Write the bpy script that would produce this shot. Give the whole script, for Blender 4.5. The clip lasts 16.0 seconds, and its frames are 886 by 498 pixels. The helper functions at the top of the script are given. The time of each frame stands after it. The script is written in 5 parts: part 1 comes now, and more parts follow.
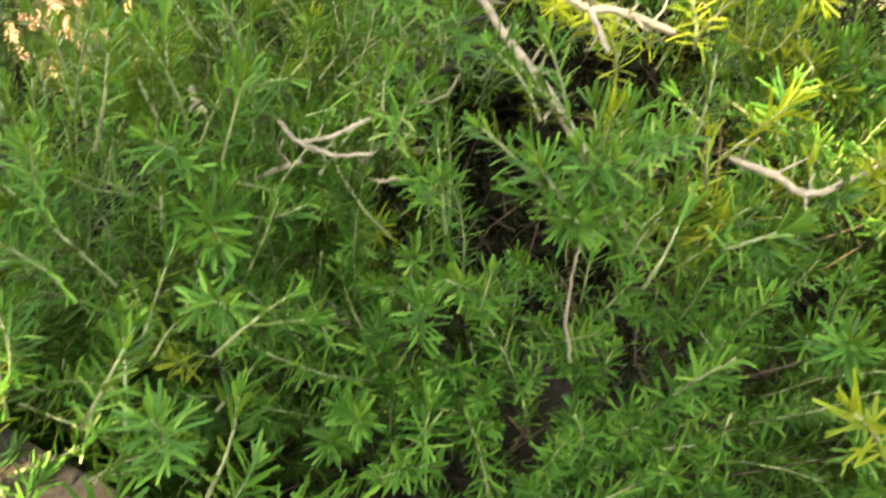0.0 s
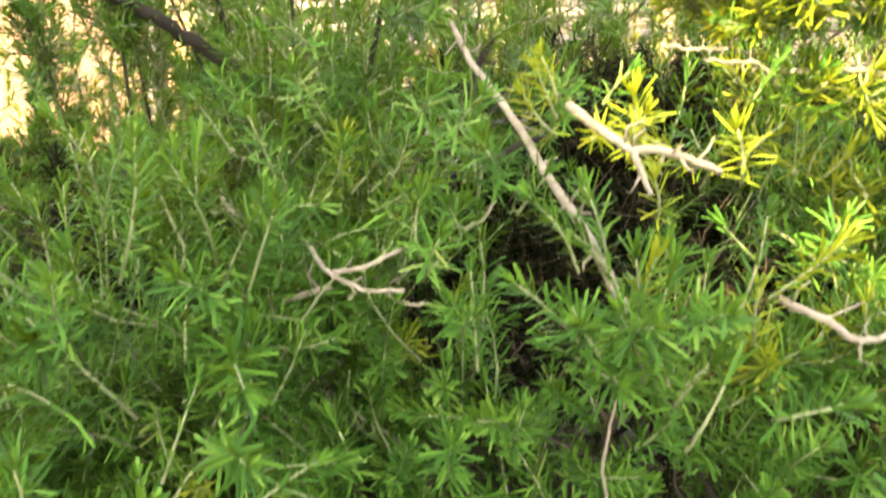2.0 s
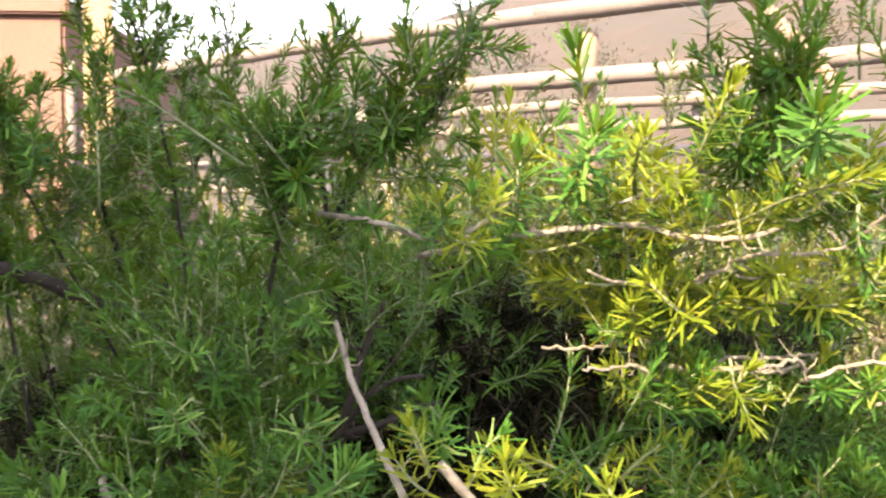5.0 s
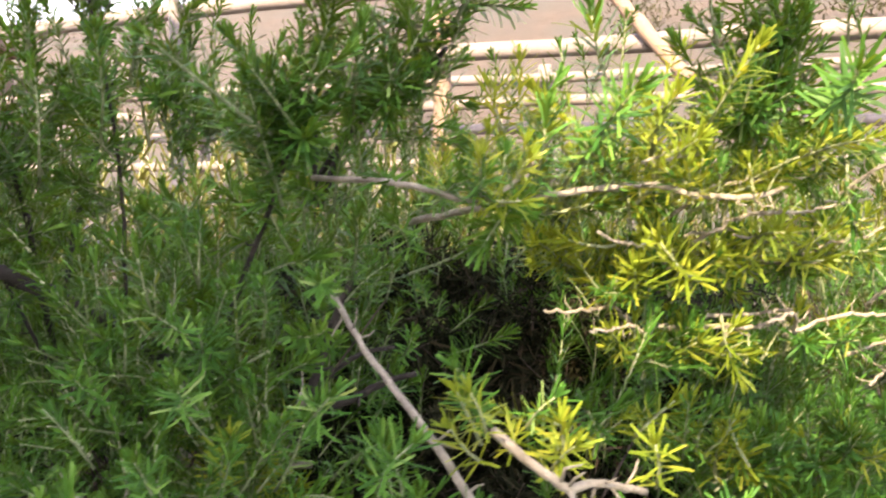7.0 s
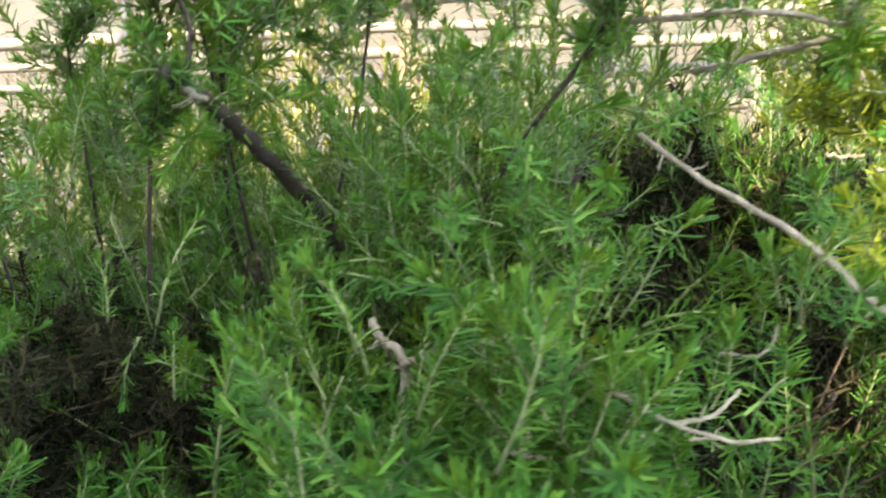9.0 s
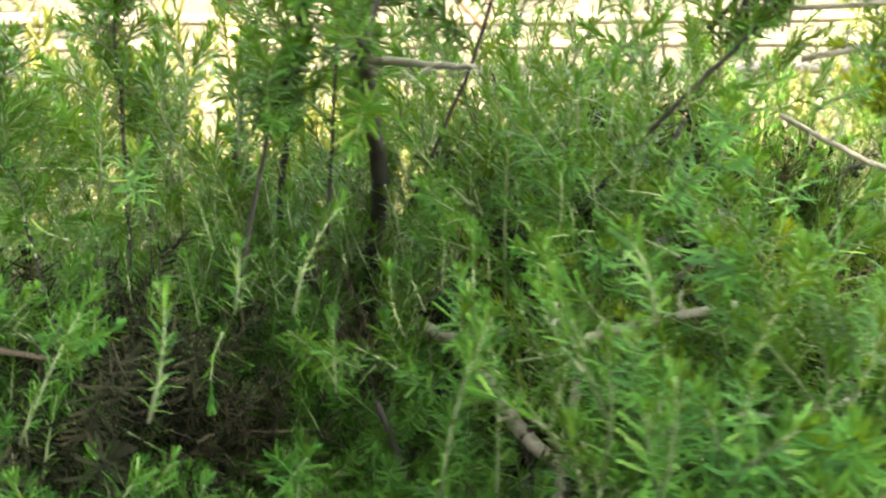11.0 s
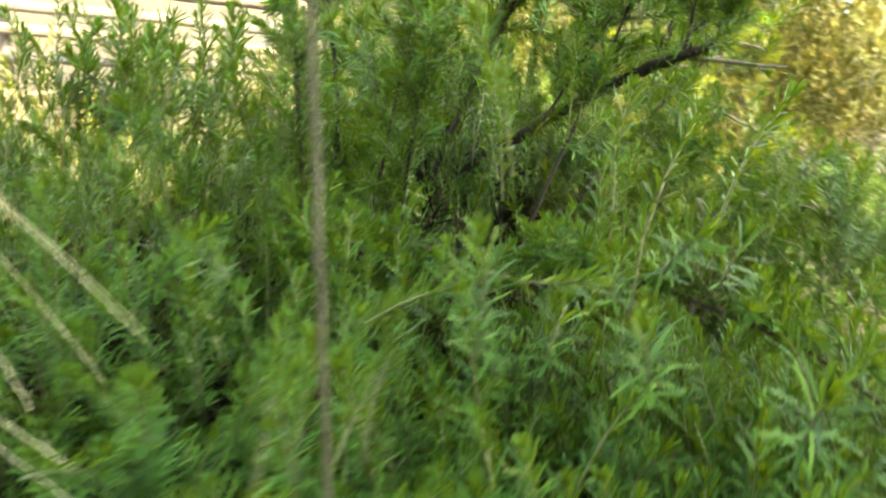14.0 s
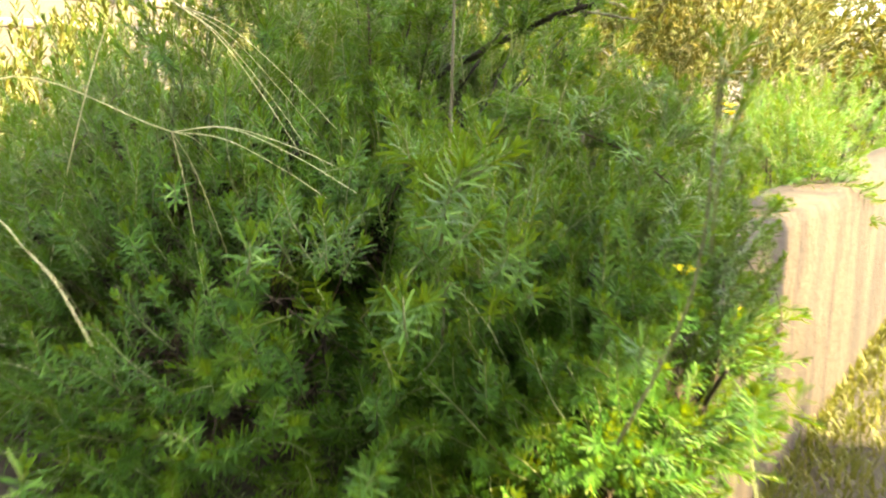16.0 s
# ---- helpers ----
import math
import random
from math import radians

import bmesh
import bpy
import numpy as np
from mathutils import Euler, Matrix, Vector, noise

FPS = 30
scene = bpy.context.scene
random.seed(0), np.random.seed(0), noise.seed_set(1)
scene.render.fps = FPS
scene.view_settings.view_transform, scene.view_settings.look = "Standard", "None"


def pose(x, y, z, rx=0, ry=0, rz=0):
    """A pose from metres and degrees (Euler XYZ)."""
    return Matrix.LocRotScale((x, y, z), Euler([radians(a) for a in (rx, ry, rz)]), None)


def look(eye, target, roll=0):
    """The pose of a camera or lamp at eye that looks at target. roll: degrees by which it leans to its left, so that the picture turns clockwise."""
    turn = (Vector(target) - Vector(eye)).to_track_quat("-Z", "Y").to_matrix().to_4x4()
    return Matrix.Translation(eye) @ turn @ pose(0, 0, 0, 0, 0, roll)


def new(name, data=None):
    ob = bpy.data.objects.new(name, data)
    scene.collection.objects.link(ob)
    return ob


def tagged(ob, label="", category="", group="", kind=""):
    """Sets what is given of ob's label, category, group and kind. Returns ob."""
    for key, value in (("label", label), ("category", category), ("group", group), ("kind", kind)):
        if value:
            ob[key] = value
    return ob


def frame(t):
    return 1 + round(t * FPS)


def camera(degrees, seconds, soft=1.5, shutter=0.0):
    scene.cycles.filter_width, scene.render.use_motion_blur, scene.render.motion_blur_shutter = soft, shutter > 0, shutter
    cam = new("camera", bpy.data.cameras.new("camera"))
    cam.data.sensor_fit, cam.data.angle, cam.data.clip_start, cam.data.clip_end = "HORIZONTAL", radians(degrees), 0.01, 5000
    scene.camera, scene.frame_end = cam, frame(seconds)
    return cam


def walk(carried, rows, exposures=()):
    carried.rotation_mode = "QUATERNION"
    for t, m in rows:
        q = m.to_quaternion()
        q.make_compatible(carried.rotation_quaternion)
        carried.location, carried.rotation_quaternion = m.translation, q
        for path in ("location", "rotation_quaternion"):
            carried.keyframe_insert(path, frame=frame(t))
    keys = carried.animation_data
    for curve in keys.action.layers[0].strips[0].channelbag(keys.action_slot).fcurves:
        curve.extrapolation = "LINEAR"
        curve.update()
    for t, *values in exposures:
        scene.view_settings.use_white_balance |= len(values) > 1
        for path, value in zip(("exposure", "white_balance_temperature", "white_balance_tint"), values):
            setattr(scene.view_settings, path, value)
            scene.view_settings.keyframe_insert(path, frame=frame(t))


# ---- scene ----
cam = camera(54.0, 16.0, soft=2.1, shutter=0.6)
PATH = [
    (0.0, (0.0000, 0.0000, 0.6500), (0.0000, 0.9799, 0.4506), 0.00),
    (0.5, (-0.0096, 0.0003, 0.6365), (-0.0251, 0.9765, 0.4201), 0.42),
    (1.0, (-0.0114, 0.0041, 0.6400), (-0.0357, 0.9819, 0.4321), 0.52),
    (1.5, (-0.0066, 0.0159, 0.6651), (-0.0416, 0.9966, 0.4727), 0.39),
    (2.0, (0.0000, 0.0251, 0.6951), (-0.0392, 1.0118, 0.5371), 0.65),
    (2.5, (0.0060, 0.0342, 0.7220), (-0.0180, 1.0235, 0.5777), 1.12),
    (3.0, (0.0156, 0.0385, 0.7518), (-0.0030, 1.0317, 0.6369), 0.59),
    (3.5, (0.0234, 0.0447, 0.7823), (0.0018, 1.0403, 0.6918), 0.15),
    (4.0, (0.0282, 0.0466, 0.8040), (0.0102, 1.0438, 0.7308), 0.09),
    (4.5, (0.0318, 0.0455, 0.8195), (0.0244, 1.0440, 0.7655), 0.12),
    (5.0, (0.0270, 0.0415, 0.8210), (0.0652, 1.0394, 0.7688), 0.34),
    (7.5, (-0.1206, 0.0768, 0.8015), (0.1315, 1.0403, 0.7121), 0.19),
    (8.0, (-0.1830, 0.0782, 0.7786), (0.0839, 1.0366, 0.6778), 0.37),
    (8.5, (-0.2394, 0.0820, 0.7552), (0.0406, 1.0368, 0.6550), -0.38),
    (9.0, (-0.2964, 0.1152, 0.7435), (0.0199, 1.0561, 0.6231), -0.46),
    (11.3, (-0.5700, 0.2700, 0.7300), (0.0423, 1.0537, 0.6255), 0.00),
    (11.5, (-0.6233, 0.3137, 0.7325), (0.0459, 1.0510, 0.6405), -0.06),
    (12.0, (-0.7827, 0.4385, 0.7475), (0.0466, 0.9811, 0.6138), 0.13),
    (12.5, (-0.8192, 0.5496, 0.7338), (0.0743, 0.9832, 0.6173), -0.26),
    (13.0, (-0.8334, 0.6434, 0.7338), (0.0950, 0.9972, 0.6199), -0.20),
    (13.5, (-0.9522, 0.7325, 0.7191), (0.0199, 0.9392, 0.6077), -1.85),
    (14.0, (-1.0780, 0.8477, 0.7164), (-0.0880, 0.8808, 0.5798), -1.00),
    (14.5, (-1.1837, 0.9383, 0.7117), (-0.1990, 0.8919, 0.5437), -0.51),
    (15.0, (-1.2647, 0.9662, 0.6929), (-0.2782, 0.9022, 0.5418), -0.35),
    (15.5, (-1.4235, 0.9779, 0.6764), (-0.4436, 0.8963, 0.4942), 0.12),
    (16.0, (-1.5800, 0.9902, 0.6787), (-0.6050, 0.8848, 0.4830), 0.90),
]
EXPOSURES = [(0.0, 3.85, 8200, 17), (1.0, 4.2, 8300, 20), (1.5, 4.2, 8300, 21), (2.5, 3.65, 8100, 22), (3.5, 3.15, 7800, 27), (5.0, 3.05, 6900, 34), (7.5, 3.05, 6800, 33), (8.0, 3.0, 6700, 29), (9.0, 3.58, 6600, 16), (11.5, 4.2, 7400, 9), (13.0, 4.2, 7600, 12), (14.0, 3.97, 7900, 7), (16.0, 4.1, 8300, 13)]
walk(cam, [(t, look(eye, target, roll)) for t, eye, target, roll in PATH], EXPOSURES)

SUN_AZ, SUN_EL = 205.0, 40.0          # degrees clockwise from +y; height over the horizon
world = bpy.data.worlds.new("sky")
scene.world = world
world.use_nodes = True
wn = world.node_tree
sky = wn.nodes.new("ShaderNodeTexSky")
sky.sky_type, sky.sun_disc = "NISHITA", False
sky.sun_elevation, sky.sun_rotation = radians(SUN_EL), radians(SUN_AZ)
sky.dust_density, sky.air_density = 1.3, 1.0
wn.nodes["Background"].inputs["Strength"].default_value = 0.13
hazy = wn.nodes.new("ShaderNodeHueSaturation")          # dust takes most of the blue out of the sky
hazy.inputs["Saturation"].default_value = 0.45
wn.links.new(sky.outputs["Color"], hazy.inputs["Color"])
wn.links.new(hazy.outputs["Color"], wn.nodes["Background"].inputs["Color"])
sun_data = bpy.data.lights.new("sun", "SUN")
sun_data.energy, sun_data.angle, sun_data.color = 3.2, radians(0.6), (1.0, 0.84, 0.51)
sun = new("sun", sun_data)
_az, _el = radians(SUN_AZ), radians(SUN_EL)
SUN_DIR = Vector((math.sin(_az) * math.cos(_el), math.cos(_az) * math.cos(_el), math.sin(_el)))
sun.matrix_world = look(SUN_DIR * 30, (0, 0, 0))

# ---- materials ----


def mat(name):
    m = bpy.data.materials.new(name)
    m.use_nodes = True
    return m, m.node_tree.nodes, m.node_tree.links, m.node_tree.nodes["Principled BSDF"]


def ramp(nodes, stops):
    r = nodes.new("ShaderNodeValToRGB")
    els = r.color_ramp.elements
    while len(els) < len(stops):
        els.new(0.5)
    for e, (p, c) in zip(els, stops):
        e.position, e.color = p, (*c, 1)
    return r


def noise_tex(nodes, links, scale, detail=4.0, rough=0.6, space="Object"):
    co = nodes.new("ShaderNodeTexCoord")
    n = nodes.new("ShaderNodeTexNoise")
    n.inputs["Scale"].default_value, n.inputs["Detail"].default_value, n.inputs["Roughness"].default_value = scale, detail, rough
    links.new(co.outputs[space], n.inputs["Vector"])
    return n


def bump(nodes, links, bsdf, source, strength, distance):
    b = nodes.new("ShaderNodeBump")
    b.inputs["Strength"].default_value, b.inputs["Distance"].default_value = strength, distance
    links.new(source, b.inputs["Height"])
    links.new(b.outputs["Normal"], bsdf.inputs["Normal"])


def leaf_material(name, stops, through_colour, shine=0.35, rough=0.5, gloss=0.15):
    """Thin leaves: each leaf its own tone, and light that shines through."""
    m, n, k, p = mat(name)
    geo, info = n.new("ShaderNodeNewGeometry"), n.new("ShaderNodeObjectInfo")
    mix = n.new("ShaderNodeMath")
    mix.operation = "MULTIPLY_ADD"
    k.new(geo.outputs["Random Per Island"], mix.inputs[0])
    mix.inputs[1].default_value = 0.75
    half = n.new("ShaderNodeMath")
    half.operation = "MULTIPLY"
    half.inputs[1].default_value = 0.25
    k.new(info.outputs["Random"], half.inputs[0])
    k.new(half.outputs[0], mix.inputs[2])
    r = ramp(n, stops)
    k.new(mix.outputs[0], r.inputs["Fac"])
    k.new(r.outputs["Color"], p.inputs["Base Color"])
    p.inputs["Roughness"].default_value = rough
    p.inputs["Specular IOR Level"].default_value = gloss
    tr = n.new("ShaderNodeBsdfTranslucent")
    tint = n.new("ShaderNodeMix")
    tint.data_type, tint.blend_type = "RGBA", "MIX"
    tint.inputs["Factor"].default_value = 0.75
    k.new(r.outputs["Color"], tint.inputs["A"])
    tint.inputs["B"].default_value = (*through_colour, 1)
    k.new(tint.outputs["Result"], tr.inputs["Color"])
    ms = n.new("ShaderNodeMixShader")
    ms.inputs["Fac"].default_value = shine
    k.new(p.outputs[0], ms.inputs[1])
    k.new(tr.outputs[0], ms.inputs[2])
    k.new(ms.outputs[0], n["Material Output"].inputs["Surface"])
    return m


def bark_material(name, dark, light, scale=60.0, rough=0.85):
    m, n, k, p = mat(name)
    a = noise_tex(n, k, scale, 6, 0.7)
    r = ramp(n, [(0.3, dark), (0.7, light)])
    k.new(a.outputs["Fac"], r.inputs["Fac"])
    k.new(r.outputs["Color"], p.inputs["Base Color"])
    p.inputs["Roughness"].default_value = rough
    b = noise_tex(n, k, scale * 3, 6, 0.75)
    bump(n, k, p, b.outputs["Fac"], 1.0, 0.0025)
    return m


def plain_material(name, stops, scale, rough=0.85, fine=8.0, depth=0.003, strength=0.5):
    m, n, k, p = mat(name)
    a, b = noise_tex(n, k, scale, 5, 0.6), noise_tex(n, k, scale * fine, 5, 0.7)
    mx = n.new("ShaderNodeMix")
    mx.data_type = "FLOAT"
    mx.inputs["Factor"].default_value = 0.45
    k.new(a.outputs["Fac"], mx.inputs["A"])
    k.new(b.outputs["Fac"], mx.inputs["B"])
    r = ramp(n, stops)
    k.new(mx.outputs["Result"], r.inputs["Fac"])
    k.new(r.outputs["Color"], p.inputs["Base Color"])
    p.inputs["Roughness"].default_value = rough
    bump(n, k, p, b.outputs["Fac"], strength, depth)
    return m


LEAF = leaf_material("rosemary_leaf", [(0.0, (0.006, 0.028, 0.006)), (0.40, (0.023, 0.092, 0.015)), (0.76, (0.060, 0.165, 0.024)), (0.92, (0.105, 0.215, 0.038)), (0.97, (0.16, 0.24, 0.08)),
                                       (0.988, (0.17, 0.20, 0.03)), (1.0, (0.30, 0.21, 0.04))], (0.30, 0.42, 0.010), 0.20, 0.45, 0.10)
# fresh yellow-green tips, made yellower to carry the look of sunlight in their colour
LEAF_YOUNG_LIT = leaf_material("young_lit_leaf", [(0.0, (0.08, 0.145, 0.012)), (0.6, (0.135, 0.20, 0.018)), (1.0, (0.23, 0.26, 0.03))], (0.46, 0.48, 0.02), 0.34, 0.42)
WEED_LEAF = leaf_material("weed_leaf", [(0.0, (0.038, 0.068, 0.010)), (0.6, (0.072, 0.094, 0.017)), (1.0, (0.145, 0.12, 0.030))], (0.17, 0.15, 0.02), 0.22)
DRY_LEAF = leaf_material("dry_leaf", [(0.0, (0.014, 0.011, 0.007)), (0.6, (0.04, 0.031, 0.018)), (0.93, (0.085, 0.068, 0.04)), (1.0, (0.24, 0.20, 0.12))], (0.18, 0.13, 0.05), 0.10, 0.8)
# leaf colour blackened to stand for the shade deep in the crowns
SHADE_LEAF = leaf_material("shade_leaf", [(0.0, (0.007, 0.009, 0.005)), (0.7, (0.018, 0.022, 0.011)), (1.0, (0.060, 0.052, 0.030))], (0.025, 0.03, 0.01), 0.05, 0.8, 0.02)
STEM = bark_material("green_stem", (0.13, 0.18, 0.075), (0.30, 0.35, 0.19), 90)
PALE_BARK = bark_material("pale_bark", (0.12, 0.112, 0.08), (0.32, 0.305, 0.23), 70)
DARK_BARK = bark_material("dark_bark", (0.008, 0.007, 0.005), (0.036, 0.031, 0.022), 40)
TWIG = bark_material("twig_bark", (0.025, 0.018, 0.012), (0.085, 0.065, 0.042), 70)
GREY_STEM = bark_material("grey_stem", (0.07, 0.075, 0.045), (0.16, 0.165, 0.11), 60)
STRAW = bark_material("straw", (0.40, 0.41, 0.21), (0.62, 0.63, 0.39), 120, 0.6)
PETAL = leaf_material("yellow_petal", [(0.0, (0.75, 0.60, 0.01)), (1.0, (0.85, 0.72, 0.03))], (0.9, 0.75, 0.02), 0.3)
POLE_WOOD = plain_material("pole_wood", [(0.2, (0.09, 0.078, 0.066)), (0.55, (0.15, 0.135, 0.118)), (0.85, (0.20, 0.186, 0.168))], 6, 0.8, 14, 0.002)
POST_WOOD = plain_material("post_wood", [(0.2, (0.26, 0.17, 0.085)), (0.6, (0.38, 0.27, 0.14)), (0.9, (0.44, 0.34, 0.20))], 5, 0.75, 14, 0.002)
BROWN_WOOD = plain_material("brown_wood", [(0.2, (0.10, 0.07, 0.05)), (0.8, (0.26, 0.19, 0.13))], 6, 0.85, 12, 0.002)
RENDERED = plain_material("wall_render", [(0.25, (0.105, 0.06, 0.04)), (0.7, (0.15, 0.09, 0.062))], 1.5, 0.9, 20, 0.003)
STONE = plain_material("wall_stone", [(0.3, (0.017, 0.011, 0.007)), (0.47, (0.034, 0.024, 0.014)), (0.7, (0.052, 0.038, 0.023))], 9, 0.9, 5, 0.008, 0.9)
_n, _k = STONE.node_tree.nodes, STONE.node_tree.links
_co, _map, _str = _n.new("ShaderNodeTexCoord"), _n.new("ShaderNodeMapping"), _n.new("ShaderNodeTexNoise")   # rain streaks down the face
_map.inputs["Scale"].default_value = (15, 15, 2.0)
_str.inputs["Scale"].default_value, _str.inputs["Detail"].default_value = 1.0, 5
_k.new(_co.outputs["Object"], _map.inputs["Vector"])
_k.new(_map.outputs["Vector"], _str.inputs["Vector"])
_dirt, _mul = ramp(_n, [(0.40, (0.22, 0.21, 0.17)), (0.56, (1, 1, 1))]), _n.new("ShaderNodeMix")
_mul.data_type, _mul.blend_type = "RGBA", "MULTIPLY"
_mul.inputs["Factor"].default_value = 0.9
_k.new(_str.outputs["Fac"], _dirt.inputs["Fac"])
_base = _n["Principled BSDF"].inputs["Base Color"]
_k.new(_base.links[0].from_socket, _mul.inputs["A"])
_k.new(_dirt.outputs["Color"], _mul.inputs["B"])
_k.new(_mul.outputs["Result"], _base)
SOIL = plain_material("soil", [(0.25, (0.020, 0.015, 0.009)), (0.5, (0.042, 0.033, 0.022)), (0.8, (0.070, 0.058, 0.042))], 3, 0.95, 14, 0.01, 0.9)
_n, _k = SOIL.node_tree.nodes, SOIL.node_tree.links      # broad patches of stony grey and olive on the slope
_patch, _tone, _mix = noise_tex(_n, _k, 0.45, 6, 0.65), ramp(_n, [(0.42, (0, 0, 0)), (0.60, (1, 1, 1))]), _n.new("ShaderNodeMix")
_mix.data_type = "RGBA"
_k.new(_patch.outputs["Fac"], _tone.inputs["Fac"])
_k.new(_tone.outputs["Color"], _mix.inputs["Factor"])
_base = _n["Principled BSDF"].inputs["Base Color"]
_k.new(_base.links[0].from_socket, _mix.inputs["A"])
_mix.inputs["B"].default_value = (0.034, 0.033, 0.024, 1)
_k.new(_mix.outputs["Result"], _base)
GRASS = leaf_material("lawn_blade", [(0.0, (0.05, 0.075, 0.009)), (0.7, (0.09, 0.105, 0.016)), (1.0, (0.16, 0.14, 0.035))], (0.2, 0.21, 0.02), 0.22)

# ---- mesh helpers ----
RNG = random.Random(11)


def rnd(a, b):
    return RNG.uniform(a, b)


class Geo:
    """Vertices and faces with material slots, joined by hand so that large meshes build quickly."""

    def __init__(self):
        self.v, self.f, self.m, self.n = [], [], [], 0

    def add(self, verts, faces, slot=0):
        verts = np.asarray(verts, float)
        self.v.append(verts)
        self.f += [tuple(i + self.n for i in f) for f in faces]
        self.m += [slot] * len(faces)
        self.n += len(verts)

    def mesh(self, name, mats, smooth=True):
        me = bpy.data.meshes.new(name)
        me.from_pydata(np.concatenate(self.v).tolist(), [], self.f)
        for x in mats:
            me.materials.append(x)
        me.polygons.foreach_set("material_index", np.array(self.m, dtype=np.int32))
        if smooth:
            me.polygons.foreach_set("use_smooth", np.ones(len(self.f), dtype=bool))
        me.update()
        return me


def frame_of(d):
    d = d / (np.linalg.norm(d) + 1e-9)
    side = np.cross(d, (0, 0, 1.0) if abs(d[2]) < 0.9 else (1.0, 0, 0))
    side /= np.linalg.norm(side)
    return d, side, np.cross(side, d)


def tube(geo, pts, radii, sides=6, slot=0, rough=0.0):
    pts = np.asarray(pts, float)
    n = len(pts)
    rings = []
    d = np.gradient(pts, axis=0)
    _, side, up = frame_of(d[0])
    for i in range(n):
        t = d[i] / (np.linalg.norm(d[i]) + 1e-9)
        side = side - t * (side @ t)
        side /= np.linalg.norm(side) + 1e-9
        up = np.cross(side, t)
        for s in range(sides):
            a = 2 * math.pi * s / sides
            r = radii[i] * (1 + rnd(-rough, rough))
            rings.append(pts[i] + r * (math.cos(a) * side + math.sin(a) * up))
    faces = [(i * sides + s, i * sides + (s + 1) % sides, (i + 1) * sides + (s + 1) % sides, (i + 1) * sides + s) for i in range(n - 1) for s in range(sides)]
    faces += [tuple(range(sides))[::-1], tuple((n - 1) * sides + s for s in range(sides))]
    geo.add(rings, faces, slot)


def smooth_line(pts, steps=6, wobble=0.0):
    """A curve through the given points."""
    p = [np.asarray(q, float) for q in pts]
    p = [2 * p[0] - p[1]] + p + [2 * p[-1] - p[-2]]
    out = []
    for i in range(1, len(p) - 2):
        for s in range(steps):
            t = s / steps
            out.append(0.5 * (2 * p[i] + (p[i + 1] - p[i - 1]) * t + (2 * p[i - 1] - 5 * p[i] + 4 * p[i + 1] - p[i + 2]) * t * t
                              + (3 * p[i] - p[i - 1] - 3 * p[i + 1] + p[i + 2]) * t ** 3))
    out.append(p[-2])
    out = np.array(out)
    if wobble:
        out[1:-1] += np.array([[rnd(-wobble, wobble) for _ in range(3)] for _ in range(len(out) - 2)])
    return out


def part(name, me, parent, label=""):
    ob = new(name, me)
    ob.parent = parent
    return tagged(ob, label)


def thing(name, at, label, category, group="", kind=""):
    ob = new(name)
    ob.empty_display_size = 0.1
    ob.location = at
    return tagged(ob, label, category, group, kind)


def leaf(geo, at, d, nrm, length, width, bend, slot=0, detail=1):
    """A needle leaf from at along d, even in width and blunt at its tip; nrm is its upper side.
    detail 0: one straight blade; 1: bent; 2: bent, and folded along its midrib."""
    d = d / np.linalg.norm(d)
    nrm = nrm - d * (nrm @ d)
    nrm /= np.linalg.norm(nrm) + 1e-9
    side = np.cross(d, nrm) * (width / 2)
    e = at + d * length + nrm * (bend * length)
    if detail == 0:
        geo.add([at + side * 0.85, at - side * 0.85, e - side * 0.75, e + side * 0.75], [(0, 1, 2, 3)], slot)
        return
    c = at + d * (length * 0.55) + nrm * (bend * length * 0.28)
    if detail == 1:
        geo.add([at + side * 0.75, at - side * 0.75, c - side, c + side, e - side * 0.7, e + side * 0.7], [(0, 1, 2, 3), (3, 2, 4, 5)], slot)
        return
    low = nrm * (width * 0.22)
    b = at + d * (length * 0.9) + nrm * (bend * length * 0.8)
    rows = [(at, 0.6), (c, 1.0), (b, 0.85)]
    v = [q for m, w in rows for q in (m + side * w, m - low * w, m - side * w)] + [e]
    f = [(i * 3 + j, i * 3 + j + 1, i * 3 + j + 4, i * 3 + j + 3) for i in (0, 1) for j in (0, 1)] + [(6, 7, 9), (7, 8, 9)]
    geo.add(v, f, slot)


